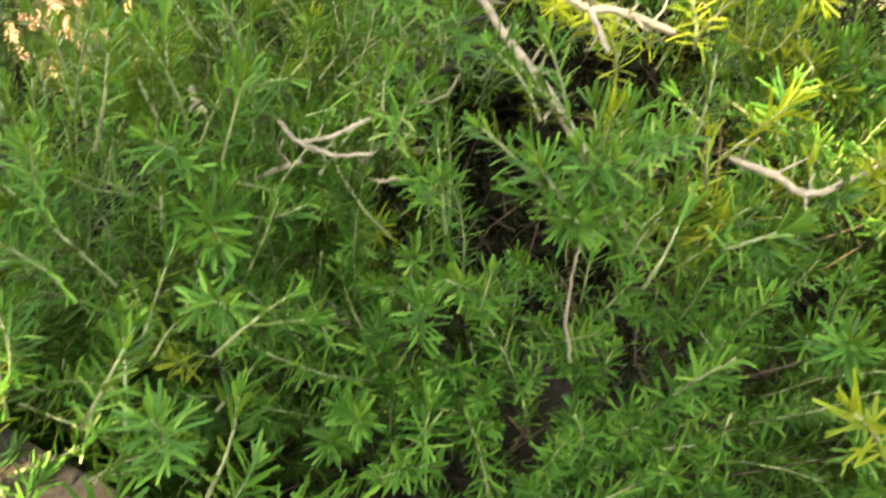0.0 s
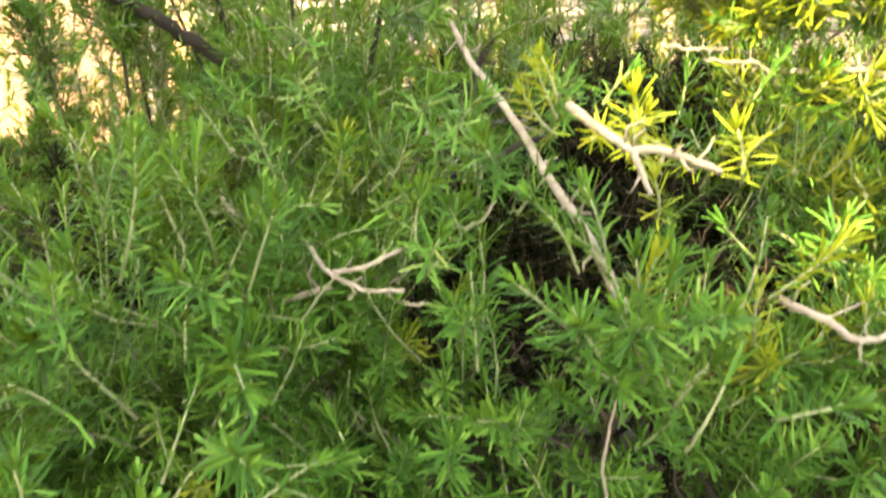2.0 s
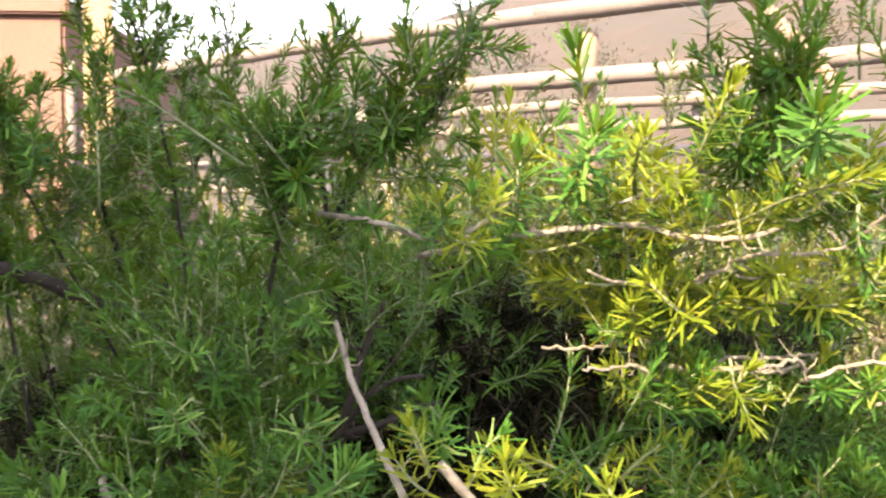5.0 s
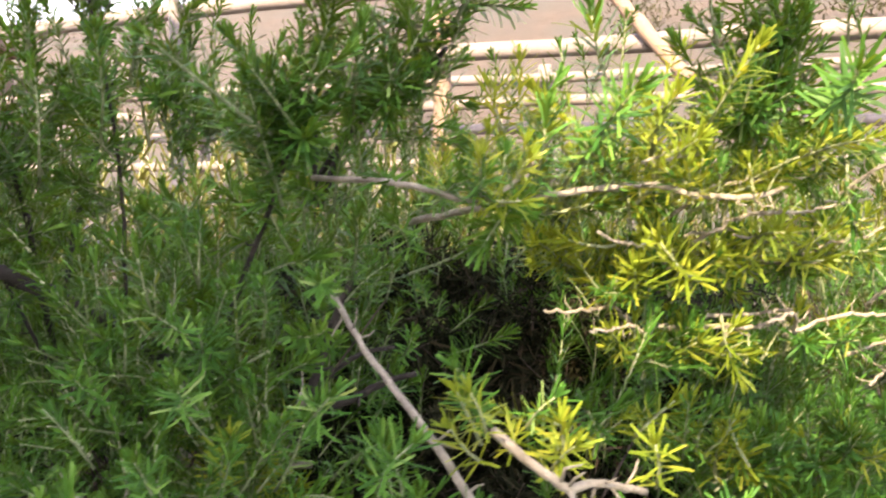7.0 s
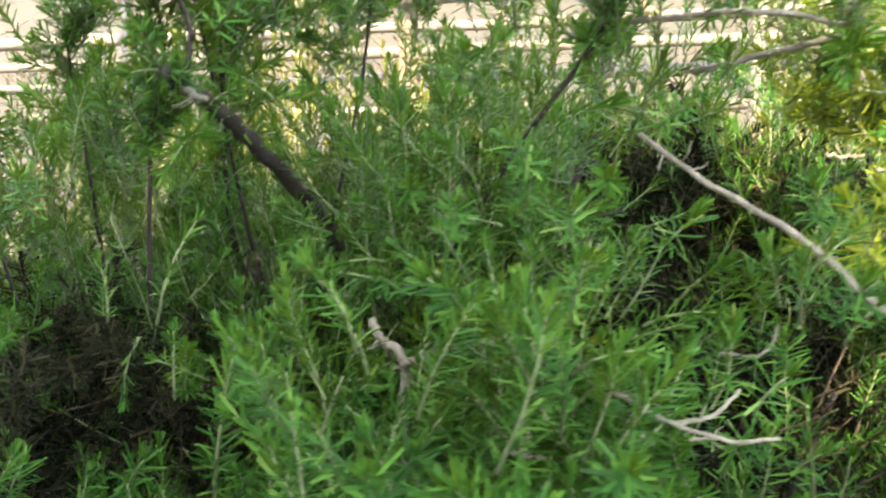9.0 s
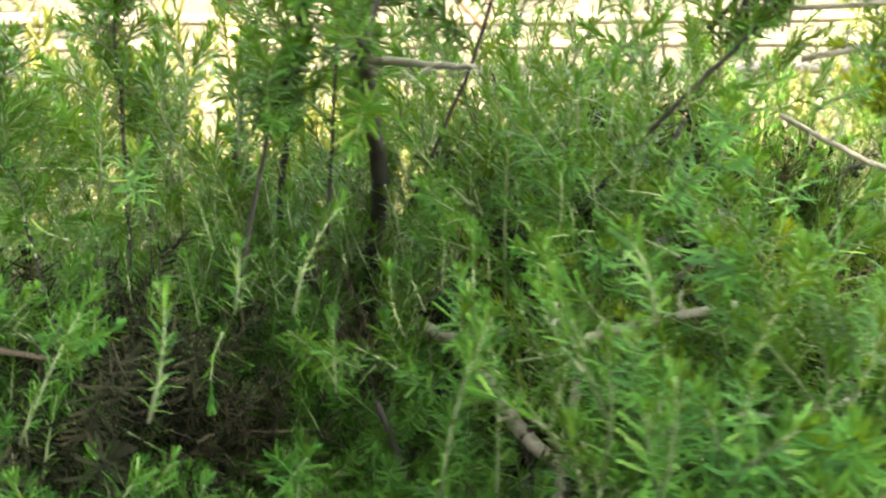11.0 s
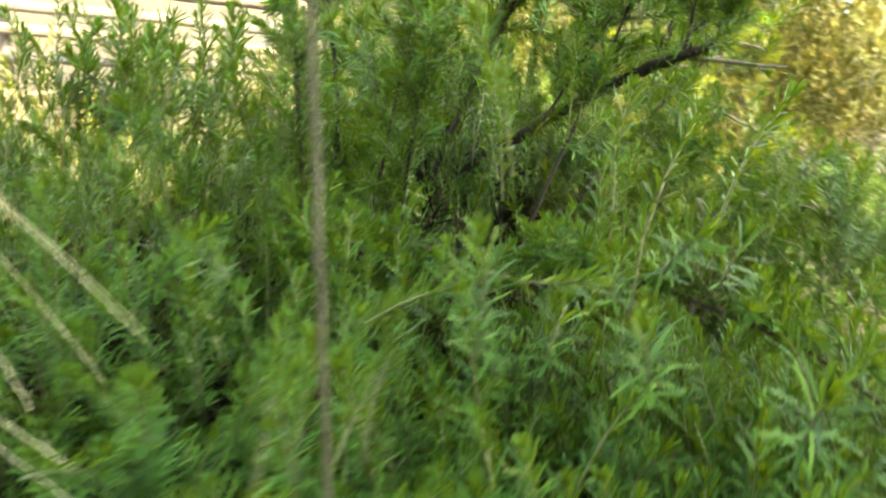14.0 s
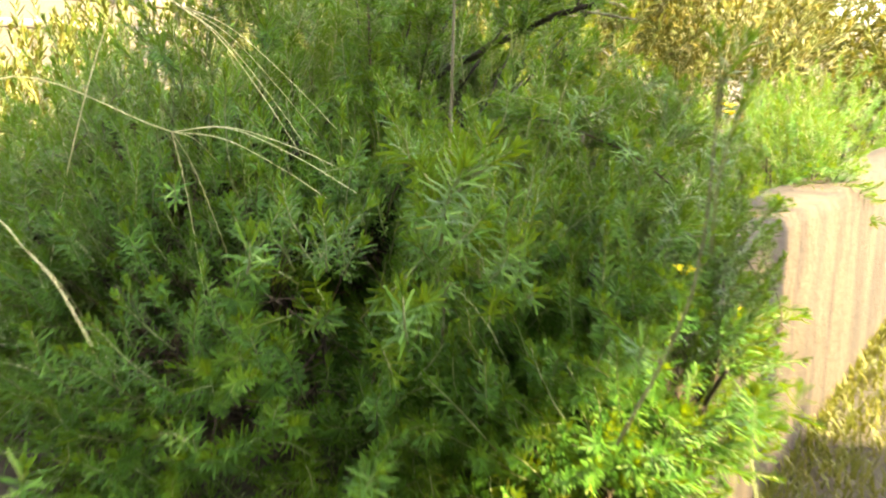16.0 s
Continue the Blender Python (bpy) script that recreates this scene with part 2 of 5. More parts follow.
def sprig_geo(length, spacing, whorl, leaf_len, leaf_wid, spread0=80, spread1=30, bare=0.0, curve=0.25, thick=0.0010, thin=0.92, detail=1):
    """A shoot along +z: a stem with whorls of leaves that close up towards the tip."""
    g = Geo()
    cx, cy = rnd(-curve, curve), rnd(-curve, curve)

    def at(t):
        return np.array([cx * length * t * t, cy * length * t * t, length * t])

    tube(g, [at(-0.12), at(0.3), at(0.65), at(1.0)], [thick, thick * 0.85, thick * 0.7, thick * 0.45], 3, 1)
    turn = rnd(0, 6.28)
    rows = max(4, int(length * (1 - bare) / spacing))
    for i in range(rows):
        u = i / (rows - 1)
        t = min(1.0, bare + (1 - bare) * u ** 0.9)
        p = at(t)
        a, side, up = frame_of(at(min(1.0, t + 0.02)) - at(max(0, t - 0.02)))
        ll = leaf_len * min(1.0, 0.72 + 0.5 * u, 0.62 + 2.2 * (1 - u)) * rnd(0.8, 1.12)
        for h in range(whorl):
            if rnd(0, 1) > thin:
                continue
            an = turn + i * math.pi / whorl + h * 2 * math.pi / whorl + rnd(-0.35, 0.35)
            out = math.cos(an) * side + math.sin(an) * up
            sp = radians(spread0 + (spread1 - spread0) * u ** 1.5 + rnd(-14, 14))
            d = a * math.cos(sp) + out * math.sin(sp)
            leaf(g, p + out * thick * 0.4, d, a * math.sin(sp) - out * math.cos(sp), ll, leaf_wid * rnd(0.85, 1.15), rnd(-0.24, 0.14), 0, detail)
    for j in range(5):
        an = j * 2.4 + turn
        d = np.array([0.35 * math.cos(an), 0.35 * math.sin(an), 1.0])
        leaf(g, at(1.0), d, np.array([-math.cos(an), -math.sin(an), 0.3]), leaf_len * rnd(0.4, 0.7), leaf_wid * 0.9, rnd(-0.1, 0.1), 0, detail)
    return g


def sprig_set(lengths, mats, each=3, detail=1, **kw):
    """Shoots of one kind: for each a light one for the joined mass, and a finer mesh for the single parts."""
    out = []
    for ln in lengths:
        for _ in range(each):
            g = sprig_geo(length=ln, detail=detail, **kw)
            me = g.mesh("sprig", mats)
            me["span"] = float(max(v[:, 2].max() for v in g.v))
            out.append((sprig_geo(length=ln, detail=0, **kw), me))
    return out


KINDS = {
    "rosette": sprig_set((0.022, 0.032, 0.045), (LEAF, STEM), 5, spacing=0.0034, whorl=5, leaf_len=0.0180, leaf_wid=0.0017, spread0=96, spread1=22, curve=0.35, thick=0.0011),
    "airy": sprig_set((0.045, 0.065, 0.09), (LEAF, STEM), 4, spacing=0.0050, whorl=4, leaf_len=0.0155, leaf_wid=0.0017, spread0=70, spread1=26, curve=0.2, thick=0.0012),
    "brush": sprig_set((0.035, 0.055, 0.085), (LEAF, STEM), 4, spacing=0.0032, whorl=4, leaf_len=0.0130, leaf_wid=0.0018, spread0=68, spread1=32, curve=0.3, thick=0.0010),
    "shoot": sprig_set((0.09, 0.12), (LEAF, STEM), 4, spacing=0.0050, whorl=4, leaf_len=0.0150, leaf_wid=0.0017, spread0=70, spread1=24, curve=0.2, thick=0.0013),
    "young_lit": sprig_set((0.025, 0.038, 0.06), (LEAF_YOUNG_LIT, STEM), 3, spacing=0.0036, whorl=4, leaf_len=0.0165, leaf_wid=0.0017, spread0=84, spread1=24, curve=0.3, thick=0.0013),
    "bold": sprig_set((0.045, 0.065), (LEAF, STEM), 3, 2, spacing=0.0040, whorl=5, leaf_len=0.023, leaf_wid=0.0021, spread0=96, spread1=24, curve=0.3, thick=0.0013),
    "dry": sprig_set((0.05, 0.08), (DRY_LEAF, TWIG), 2, spacing=0.009, whorl=2, leaf_len=0.014, leaf_wid=0.0014, spread0=110, spread1=50, bare=0.2, curve=0.5, thin=0.55),
    "inner": sprig_set((0.06, 0.09), (SHADE_LEAF, TWIG), 3, spacing=0.0045, whorl=4, leaf_len=0.020, leaf_wid=0.0022, spread0=105, spread1=50, curve=0.5, thin=0.8),
    "weed": sprig_set((0.26, 0.36), (WEED_LEAF, STRAW), 2, spacing=0.018, whorl=2, leaf_len=0.045, leaf_wid=0.008, spread0=60, spread1=25, bare=0.1, thin=0.8),
}


def aim(at, d, roll, scale):
    q = Vector(d).to_track_quat("Z", "Y").to_matrix().to_4x4()
    return Matrix.Translation(at) @ q @ Matrix.Rotation(roll, 4, "Z") @ Matrix.Diagonal((scale, scale, scale, 1))


def in_cut(p, cuts):
    return any(sum(((p[i] - c[i]) / r[i]) ** 2 for i in range(3)) < 1 for c, r in cuts)


# gaps in front of the old wood that loose shoots stay out of
GAPS = (((0.008, 0.52, 0.585), (0.045, 0.10, 0.045)), ((-0.020, 0.60, 0.640), (0.036, 0.11, 0.042)), ((0.10, 0.64, 0.69), (0.08, 0.09, 0.035)), ((-0.33, 0.66, 0.55), (0.09, 0.10, 0.06)), ((-0.335, 0.62, 0.585), (0.055, 0.10, 0.05)), ((-0.31, 0.50, 0.65), (0.045, 0.06, 0.05)), ((0.06, 0.64, 0.675), (0.07, 0.10, 0.040)),
        ((-0.137, 0.793, 0.799), (0.04, 0.12, 0.06)), ((-0.105, 1.021, 0.813), (0.045, 0.14, 0.07)))

# the view of the cut limb from the lawn is open
LIMB_VIEW = tuple((c, (0.035, 0.035, 0.028)) for c in ((-0.34, 0.67, 0.58), (-0.33, 0.64, 0.57), (-0.32, 0.71, 0.59), (-0.29, 0.53, 0.58), (-0.29, 0.56, 0.59), (-0.27, 0.61, 0.6), (-0.26, 0.67, 0.56), (-0.25, 0.64, 0.55), (-0.24, 0.72, 0.57), (-0.23, 0.57, 0.56), (-0.23, 0.61, 0.57), (-0.21, 0.66, 0.58), (-0.18, 0.68, 0.54), (-0.17, 0.64, 0.52), (-0.17, 0.65, 0.54), (-0.17, 0.73, 0.55), (-0.16, 0.61, 0.53), (-0.15, 0.71, 0.55)))
GAPS += LIMB_VIEW


def put_sprig(parent, base, tip, kind, name="sprig", label=""):
    """One shoot from base to tip, as a part."""
    base, tip = Vector(base), Vector(tip)
    if in_cut((base + tip) / 2, LIMB_VIEW):
        return None
    want = (tip - base).length
    near = sorted(KINDS[kind], key=lambda s: abs(s[1]["span"] - want))[:3]
    g, me = RNG.choice(near)
    size = max(0.8, min(1.25, want / me["span"]))
    d = (tip - base).normalized()
    ob = part(name, me, parent, label)
    ob.matrix_basis = Matrix.Translation(-parent.location) @ aim(tip - d * (me["span"] * size), d, rnd(0, 6.28), size)
    return ob


def clothe(parent, pts, n, kinds, lo=0.03, hi=0.06, up=0.8, out=0.7):
    """Shoots growing up and out along a limb."""
    line = smooth_line(pts, 8)
    for _ in range(n):
        p = Vector(line[RNG.randrange(len(line))])
        d = Vector((RNG.gauss(0, out), RNG.gauss(0, out), up + RNG.gauss(0, 0.4))).normalized()
        if not in_cut(p + d * hi * 0.5, GAPS):
            put_sprig(parent, p, p + d * rnd(lo, hi), RNG.choice(kinds))


def branch(parent, pts, r0, r1, material, name="branch", stubs=0, label="", rough=0.08, wobble=0.0005, stub_len=0.011):
    """A woody limb through the given places, tapering, with short stubs of side twigs."""
    g = Geo()
    line = smooth_line(pts, 7, wobble)
    rad = np.linspace(r0, r1, len(line))
    tube(g, line, rad, 8, 0, rough)
    for _ in range(stubs):
        i = RNG.randrange(2, len(line) - 2)
        d, side, up = frame_of(line[i + 1] - line[i - 1])
        an = rnd(0, 6.28)
        o = math.cos(an) * side + math.sin(an) * up
        ln = stub_len * rnd(0.5, 1.4)
        a = line[i] + o * rad[i] * 0.5
        b = a + (o + d * rnd(-0.3, 0.7)) * ln * 0.6
        tube(g, [a, b, b + (o * 0.5 + d * rnd(-0.2, 0.8) + up * 0.3) * ln * 0.6], [rad[i] * 0.42, rad[i] * 0.33, rad[i] * 0.2], 5, 0, 0.1)
    g.v = [v - np.array(parent.location) for v in g.v]
    return part(name, g.mesh(name, (material,)), parent, label)


# ---- ground, wall and lawn ----
WALL_A, WALL_DIR = np.array((-0.36, 0.36)), np.array((0.757, -0.653))
WALL_N = np.array((0.653, 0.757))            # towards the bed


def beyond(x, y):
    """How far a place lies behind the low wall's outer face."""
    return (np.array((x, y)) - WALL_A) @ WALL_N


def ground_z(x, y):
    b = beyond(x, y)
    z = 0.0 if b < 0.10 else min(1.0, (b - 0.10) / 0.08) * 0.22
    r = math.hypot(x, y)
    far = max(0.0, y * 0.85 + x * 0.8 - 6.0)
    hill = 15.0 * (1 - math.exp(-(far / 25.0) ** 1.6)) * (0.8 + 0.25 * noise.noise((x * 0.05, y * 0.05, 3)))
    z += 0.05 * noise.noise((x * 0.7, y * 0.7, 0)) * min(1, max(0, b - 0.3)) + hill
    z += 0.6 * noise.noise((x * 0.12, y * 0.12, 7)) * min(1, max(0, r - 6) / 8)
    return z


def axis_steps(a, b, fine0, fine1, fine, far):
    out, x = [], a
    while x < b:
        out.append(x)
        x += fine if fine0 <= x <= fine1 else max(fine, min(far, 0.25 * max(fine0 - x, x - fine1)))
    return out + [b]


def build_ground():
    xs, ys = axis_steps(-160, 160, -2.6, 3.0, 0.06, 12), axis_steps(-120, 200, -2.0, 2.6, 0.06, 12)
    g = Geo()
    v = [(x, y, ground_z(x, y)) for y in ys for x in xs]
    w = len(xs)
    f = [(j * w + i, j * w + i + 1, (j + 1) * w + i + 1, (j + 1) * w + i) for j in range(len(ys) - 1) for i in range(w - 1)]
    g.add(v, f)
    ob = new("ground", g.mesh("ground", (SOIL,)))
    return tagged(ob, "dry sandy earth with scattered litter under the shrubs", "ground", kind="structure")


build_ground()


def build_wall():
    g = Geo()
    L0, L1, h, th = -0.48, 5.2, 0.46, 0.16
    n = 60
    cols = []
    for i in range(n + 1):
        s = L0 + (L1 - L0) * i / n
        for (o, z) in ((0.0, -0.15), (0.0, 0.10), (0.004, h - 0.02), (0.015, h), (th - 0.015, h), (th, h - 0.02), (th, -0.15)):
            p = WALL_A + WALL_DIR * s + WALL_N * (o + 0.006 * noise.noise((s * 5, z * 9, o)))
            cols.append((p[0], p[1], z + (0.008 * noise.noise((s * 3, 0, o * 9)) if z > 0.3 else 0)))
    k = 7
    f = [(i * k + j, (i + 1) * k + j, (i + 1) * k + j + 1, i * k + j + 1) for i in range(n) for j in range(k - 1)]
    f += [tuple(range(k)), tuple(n * k + j for j in range(k))[::-1]]
    g.add(cols, f)
    ob = new("wall_bed", g.mesh("wall_bed", (STONE,)))
    return tagged(ob, "low sunlit rendered stone wall edging the lawn", "wall", kind="structure")


build_wall()


def build_lawn():
    g = Geo()
    for _ in range(26000):
        s, o = rnd(-1.2, 4.0), -rnd(0.0, 1.0) ** 1.6 * 1.6 - 0.004
        p = WALL_A + WALL_DIR * s + WALL_N * o
        at = np.array((p[0], p[1], ground_z(p[0], p[1]) - 0.004))
        h = rnd(0.02, 0.055)
        a = rnd(0, 6.28)
        d = np.array((math.cos(a) * 0.5, math.sin(a) * 0.5, 1.0))
        sd = np.array((-math.sin(a), math.cos(a), 0)) * 0.0022
        mid = at + d * h * 0.55
        g.add([at - sd, at + sd, mid + sd * 0.8, mid - sd * 0.8, at + d * h + np.array((math.cos(a), math.sin(a), -0.3)) * h * 0.3], [(0, 1, 2, 3), (3, 2, 4)])
    ob = new("grass", g.mesh("grass", (GRASS,)))
    return tagged(ob, "short yellowing lawn grass at the wall's foot", "grass", kind="stuff")


build_lawn()

# ---- the rosemary shrubs ----


def shrub(name, label, centre, radii, count, front, kinds, base_z=0.2, cuts=(), scale=1.0, lean=0.6, twigs=0.06, single=300, inner=0, category="rosemary shrub", group="rosemary shrubs along the bed", edge=0.05):
    """One shrub: stems from its foot, limbs, twigs and shoots over an uneven egg-shaped crown."""
    c, r = np.array(centre), np.array(radii)
    foot = np.array((c[0], c[1], base_z))
    root = thing(name, foot, label, category, group)
    limbs = []
    for i in range(9):
        a = i * 2 * math.pi / 9 + rnd(-0.3, 0.3)
        k = rnd(0.45, 0.8)
        tip = c + r * np.array((math.cos(a) * k, math.sin(a) * k, rnd(0.1, 0.75)))
        mid = foot * 0.5 + tip * 0.5 + np.array((math.cos(a), math.sin(a), -0.3)) * r[0] * 0.12
        start = foot + np.array((math.cos(a), math.sin(a), 0)) * 0.02 - np.array((0, 0, 0.03))
        limbs.append(smooth_line([start, mid, tip], 6))
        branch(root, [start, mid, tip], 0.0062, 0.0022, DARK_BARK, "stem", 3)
    nodes = np.concatenate([l[3:] for l in limbs])
    spots = []
    tries = 0
    while len(spots) < count and tries < count * 30:
        tries += 1
        d = np.array([RNG.gauss(0, 1) for _ in range(3)])
        d /= np.linalg.norm(d)
        if d[2] < -0.55:
            continue
        k = 1.0 - 0.45 * rnd(0, 1) ** 1.8
        k *= 1 + 0.16 * noise.noise(Vector(d * 2.3) + Vector(centre) * 3) + 0.08 * noise.noise(Vector(d * 6) + Vector(centre))
        p = c + d * r * k
        if p[2] < base_z + 0.02 or beyond(p[0], p[1]) < (edge if (p[:2] - WALL_A) @ WALL_DIR > -0.24 else edge - 0.12) or in_cut(p, cuts):
            continue
        n = d / r
        n /= np.linalg.norm(n)
        q = n * 0.85 + np.array((0, 0, lean)) + np.array([RNG.gauss(0, 0.36) for _ in range(3)])
        spots.append((p, q / np.linalg.norm(q), k))
    # added filler whose near-black colour paints the crown's inner shade
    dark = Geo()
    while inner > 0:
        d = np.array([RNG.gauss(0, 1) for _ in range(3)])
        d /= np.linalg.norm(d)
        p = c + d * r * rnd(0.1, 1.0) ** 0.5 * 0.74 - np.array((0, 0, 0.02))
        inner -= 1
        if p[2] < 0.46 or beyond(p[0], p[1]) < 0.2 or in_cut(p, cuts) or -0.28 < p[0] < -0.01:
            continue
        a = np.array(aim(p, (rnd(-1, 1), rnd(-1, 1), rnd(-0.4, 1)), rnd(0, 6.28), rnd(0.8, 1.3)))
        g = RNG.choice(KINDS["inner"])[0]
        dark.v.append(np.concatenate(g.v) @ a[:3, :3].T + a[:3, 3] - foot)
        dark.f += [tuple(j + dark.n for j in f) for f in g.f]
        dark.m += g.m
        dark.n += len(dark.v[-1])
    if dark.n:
        tagged(part("inner_growth", dark.mesh("inner_growth", (SHADE_LEAF, TWIG)), root), kind="stuff")
    spots.sort(key=lambda s: -((s[0] - c) @ np.array(front)))
    rest, dead, tw = Geo(), Geo(), Geo()
    names = [k for k, w in kinds for _ in range(w)]
    for i, (p, q, k) in enumerate(spots):
        kind = RNG.choice(names)
        if i >= single and kind == "young_lit":
            kind = "rosette"
        if k < 0.80 and kind != "weed" and beyond(p[0], p[1]) > 0.22 and rnd(0, 1) < (0.6 if k < 0.7 else 0.3):
            kind = "dry"
        g, me = RNG.choice(KINDS[kind])
        m = aim(p, q, rnd(0, 6.28), scale * rnd(0.8, 1.2))
        if i < single:
            ob = part("sprig", me, root)
            ob.matrix_basis = Matrix.Translation(-root.location) @ m
        else:
            a = np.array(m)
            v = np.concatenate(g.v) @ a[:3, :3].T + a[:3, 3] - foot
            mass = dead if kind == "dry" else rest
            mass.v.append(v)
            mass.f += [tuple(j + mass.n for j in f) for f in g.f]
            mass.m += g.m
            mass.n += len(v)
        if rnd(0, 1) < twigs:
            near = nodes[np.argmin(((nodes - (p - q * 0.12)) ** 2).sum(1))]
            mid = (near + p) / 2 + np.array([rnd(-0.04, 0.04) for _ in range(3)]) - np.array((0, 0, 0.015))
            tube(tw, smooth_line([near, mid, p], 3) - foot, np.linspace(0.0016, 0.0009, 7), 3, 0)
    mats = (WEED_LEAF, STRAW) if names[0] == "weed" else (LEAF, STEM)
    if rest.n:
        tagged(part("foliage", rest.mesh("foliage", mats), root), kind="stuff")
    if dead.n:
        tagged(part("dead_growth", dead.mesh("dead_growth", (DRY_LEAF, TWIG)), root), kind="stuff")
    if tw.n:
        tagged(part("twig_growth", tw.mesh("twig_growth", (TWIG,)), root), kind="stuff")
    return root


MIXED = (("rosette", 4), ("airy", 3), ("brush", 4), ("shoot", 1))
SHORT = (("rosette", 4), ("airy", 2), ("brush", 5))
# dark hollows between the shrubs' limbs, and gaps round the bare limbs
HOLLOWS = GAPS + (((0.10, 0.76, 0.67), (0.12, 0.12, 0.06)), ((0.08, 0.61, 0.60), (0.10, 0.16, 0.10)), ((0.11, 0.70, 0.67), (0.11, 0.13, 0.07)), ((-0.35, 0.68, 0.56), (0.15, 0.17, 0.10)), ((-0.83, 1.0, 0.48), (0.09, 0.08, 0.07)), ((-0.02, 0.62, 0.64), (0.05, 0.12, 0.06)), ((-0.11, 0.74, 0.595), (0.085, 0.15, 0.06)), ((-0.27, 0.70, 0.60), (0.13, 0.13, 0.075)),
           ((-0.36, 0.76, 0.53), (0.10, 0.13, 0.10)), ((-0.29, 0.80, 0.52), (0.08, 0.10, 0.09)), ((-0.27, 0.66, 0.76), (0.05, 0.06, 0.05)), ((-0.22, 0.74, 0.735), (0.05, 0.06, 0.05)),
           ((-0.13, 0.66, 0.54), (0.07, 0.10, 0.06)), ((-0.23, 0.62, 0.565), (0.14, 0.08, 0.045)), ((-0.32, 0.60, 0.30), (0.11, 0.11, 0.09)), ((0.0, 0.67, 0.60), (0.13, 0.13, 0.10)), ((-0.05, 0.56, 0.33), (0.09, 0.10, 0.07)), ((-0.72, 1.14, 0.51), (0.05, 0.05, 0.07)), ((-0.70, 1.15, 0.57), (0.05, 0.05, 0.06)), ((-0.73, 1.01, 0.44), (0.11, 0.08, 0.07)), ((-0.69, 1.22, 0.41), (0.09, 0.09, 0.06)), ((0.04, 0.66, 0.65), (0.07, 0.11, 0.08)),
           ((-0.21, 1.24, 0.87), (0.10, 0.12, 0.09)), ((-0.11, 1.19, 0.81), (0.10, 0.12, 0.09)), ((-0.23, 1.19, 0.76), (0.10, 0.12, 0.09)), ((-0.28, 1.22, 0.79), (0.10, 0.12, 0.09)))
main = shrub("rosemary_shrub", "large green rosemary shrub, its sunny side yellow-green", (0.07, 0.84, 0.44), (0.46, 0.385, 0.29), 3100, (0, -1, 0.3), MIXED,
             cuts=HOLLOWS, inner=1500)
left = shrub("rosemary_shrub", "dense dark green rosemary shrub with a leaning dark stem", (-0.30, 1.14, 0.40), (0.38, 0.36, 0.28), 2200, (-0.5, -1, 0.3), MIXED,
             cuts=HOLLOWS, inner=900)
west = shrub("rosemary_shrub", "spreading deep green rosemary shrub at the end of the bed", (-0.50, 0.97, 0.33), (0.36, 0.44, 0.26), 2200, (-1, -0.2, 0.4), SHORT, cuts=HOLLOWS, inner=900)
low = shrub("rosemary_shrub", "low rosemary shrub hanging over the wall, tips in the sun", (-0.56, 0.69, 0.32), (0.36, 0.28, 0.22), 1800, (-0.8, -0.6, 0.2), SHORT, cuts=HOLLOWS, edge=0.06)
shrub("rosemary_shrub", "sunlit yellow-green rosemary shrub beside the large one", (0.66, 0.80, 0.42), (0.38, 0.38, 0.37), 1300, (0, -1, 0.4), (("rosette", 3), ("airy", 3), ("young_lit", 2)), single=200)
back = shrub("rosemary_shrub", "tall rosemary shrub behind the large one", (0.15, 1.32, 0.42), (0.52, 0.30, 0.29), 900, (0, -1, 0.4), MIXED, single=120)
for spot, rad, n in (((0.35, -0.02, 0.43), (0.14, 0.12, 0.12), 200), ((0.95, -0.20, 0.36), (0.34, 0.26, 0.24), 330), ((1.55, -0.72, 0.38), (0.36, 0.28, 0.25), 300), ((2.3, -1.3, 0.42), (0.5, 0.4, 0.3), 300)):
    shrub("rosemary_shrub", "rosemary shrub farther along the top of the wall", spot, rad, n, (-1, 0, 0.2), MIXED, single=60, scale=1.3, edge=-1.0)


def cluster(parent, centre, size, n, kinds=("rosette", "airy", "brush"), up=0.9, lo=0.04, hi=0.075):
    """Shoots crowding round one place of a shrub, tips outwards and up."""
    for _ in range(n):
        d = Vector([RNG.gauss(0, 0.5) for _ in range(3)])
        b = Vector(centre) + d * size
        q = (d + Vector((0, 0, up)) + Vector([RNG.gauss(0, 0.3) for _ in range(3)])).normalized()
        if not in_cut(b + q * hi * 0.5, GAPS):
            put_sprig(parent, b, b + q * rnd(lo, hi), RNG.choice(kinds))


def shade_growth(parent, centre, radii, n):
    """Near-black leaves filling a shrub's hollow, its shade put into their colour."""
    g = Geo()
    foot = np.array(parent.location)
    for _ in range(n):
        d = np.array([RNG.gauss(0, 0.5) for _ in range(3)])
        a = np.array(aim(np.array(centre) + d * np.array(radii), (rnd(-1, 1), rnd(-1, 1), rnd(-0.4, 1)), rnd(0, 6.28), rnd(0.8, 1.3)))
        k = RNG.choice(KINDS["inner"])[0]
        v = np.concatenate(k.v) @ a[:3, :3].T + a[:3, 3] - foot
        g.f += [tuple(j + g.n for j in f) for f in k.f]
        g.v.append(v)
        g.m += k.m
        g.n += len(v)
    tagged(part("inner_growth", g.mesh("inner_growth", (SHADE_LEAF, TWIG)), parent), kind="stuff")


# filler that darkens the hollows by its colour
shade_growth(main, (0.17, 0.90, 0.655), (0.13, 0.07, 0.05), 420)
shade_growth(main, (0.30, 0.84, 0.645), (0.08, 0.08, 0.05), 160)
shade_growth(left, (-0.37, 0.90, 0.51), (0.08, 0.06, 0.07), 160)

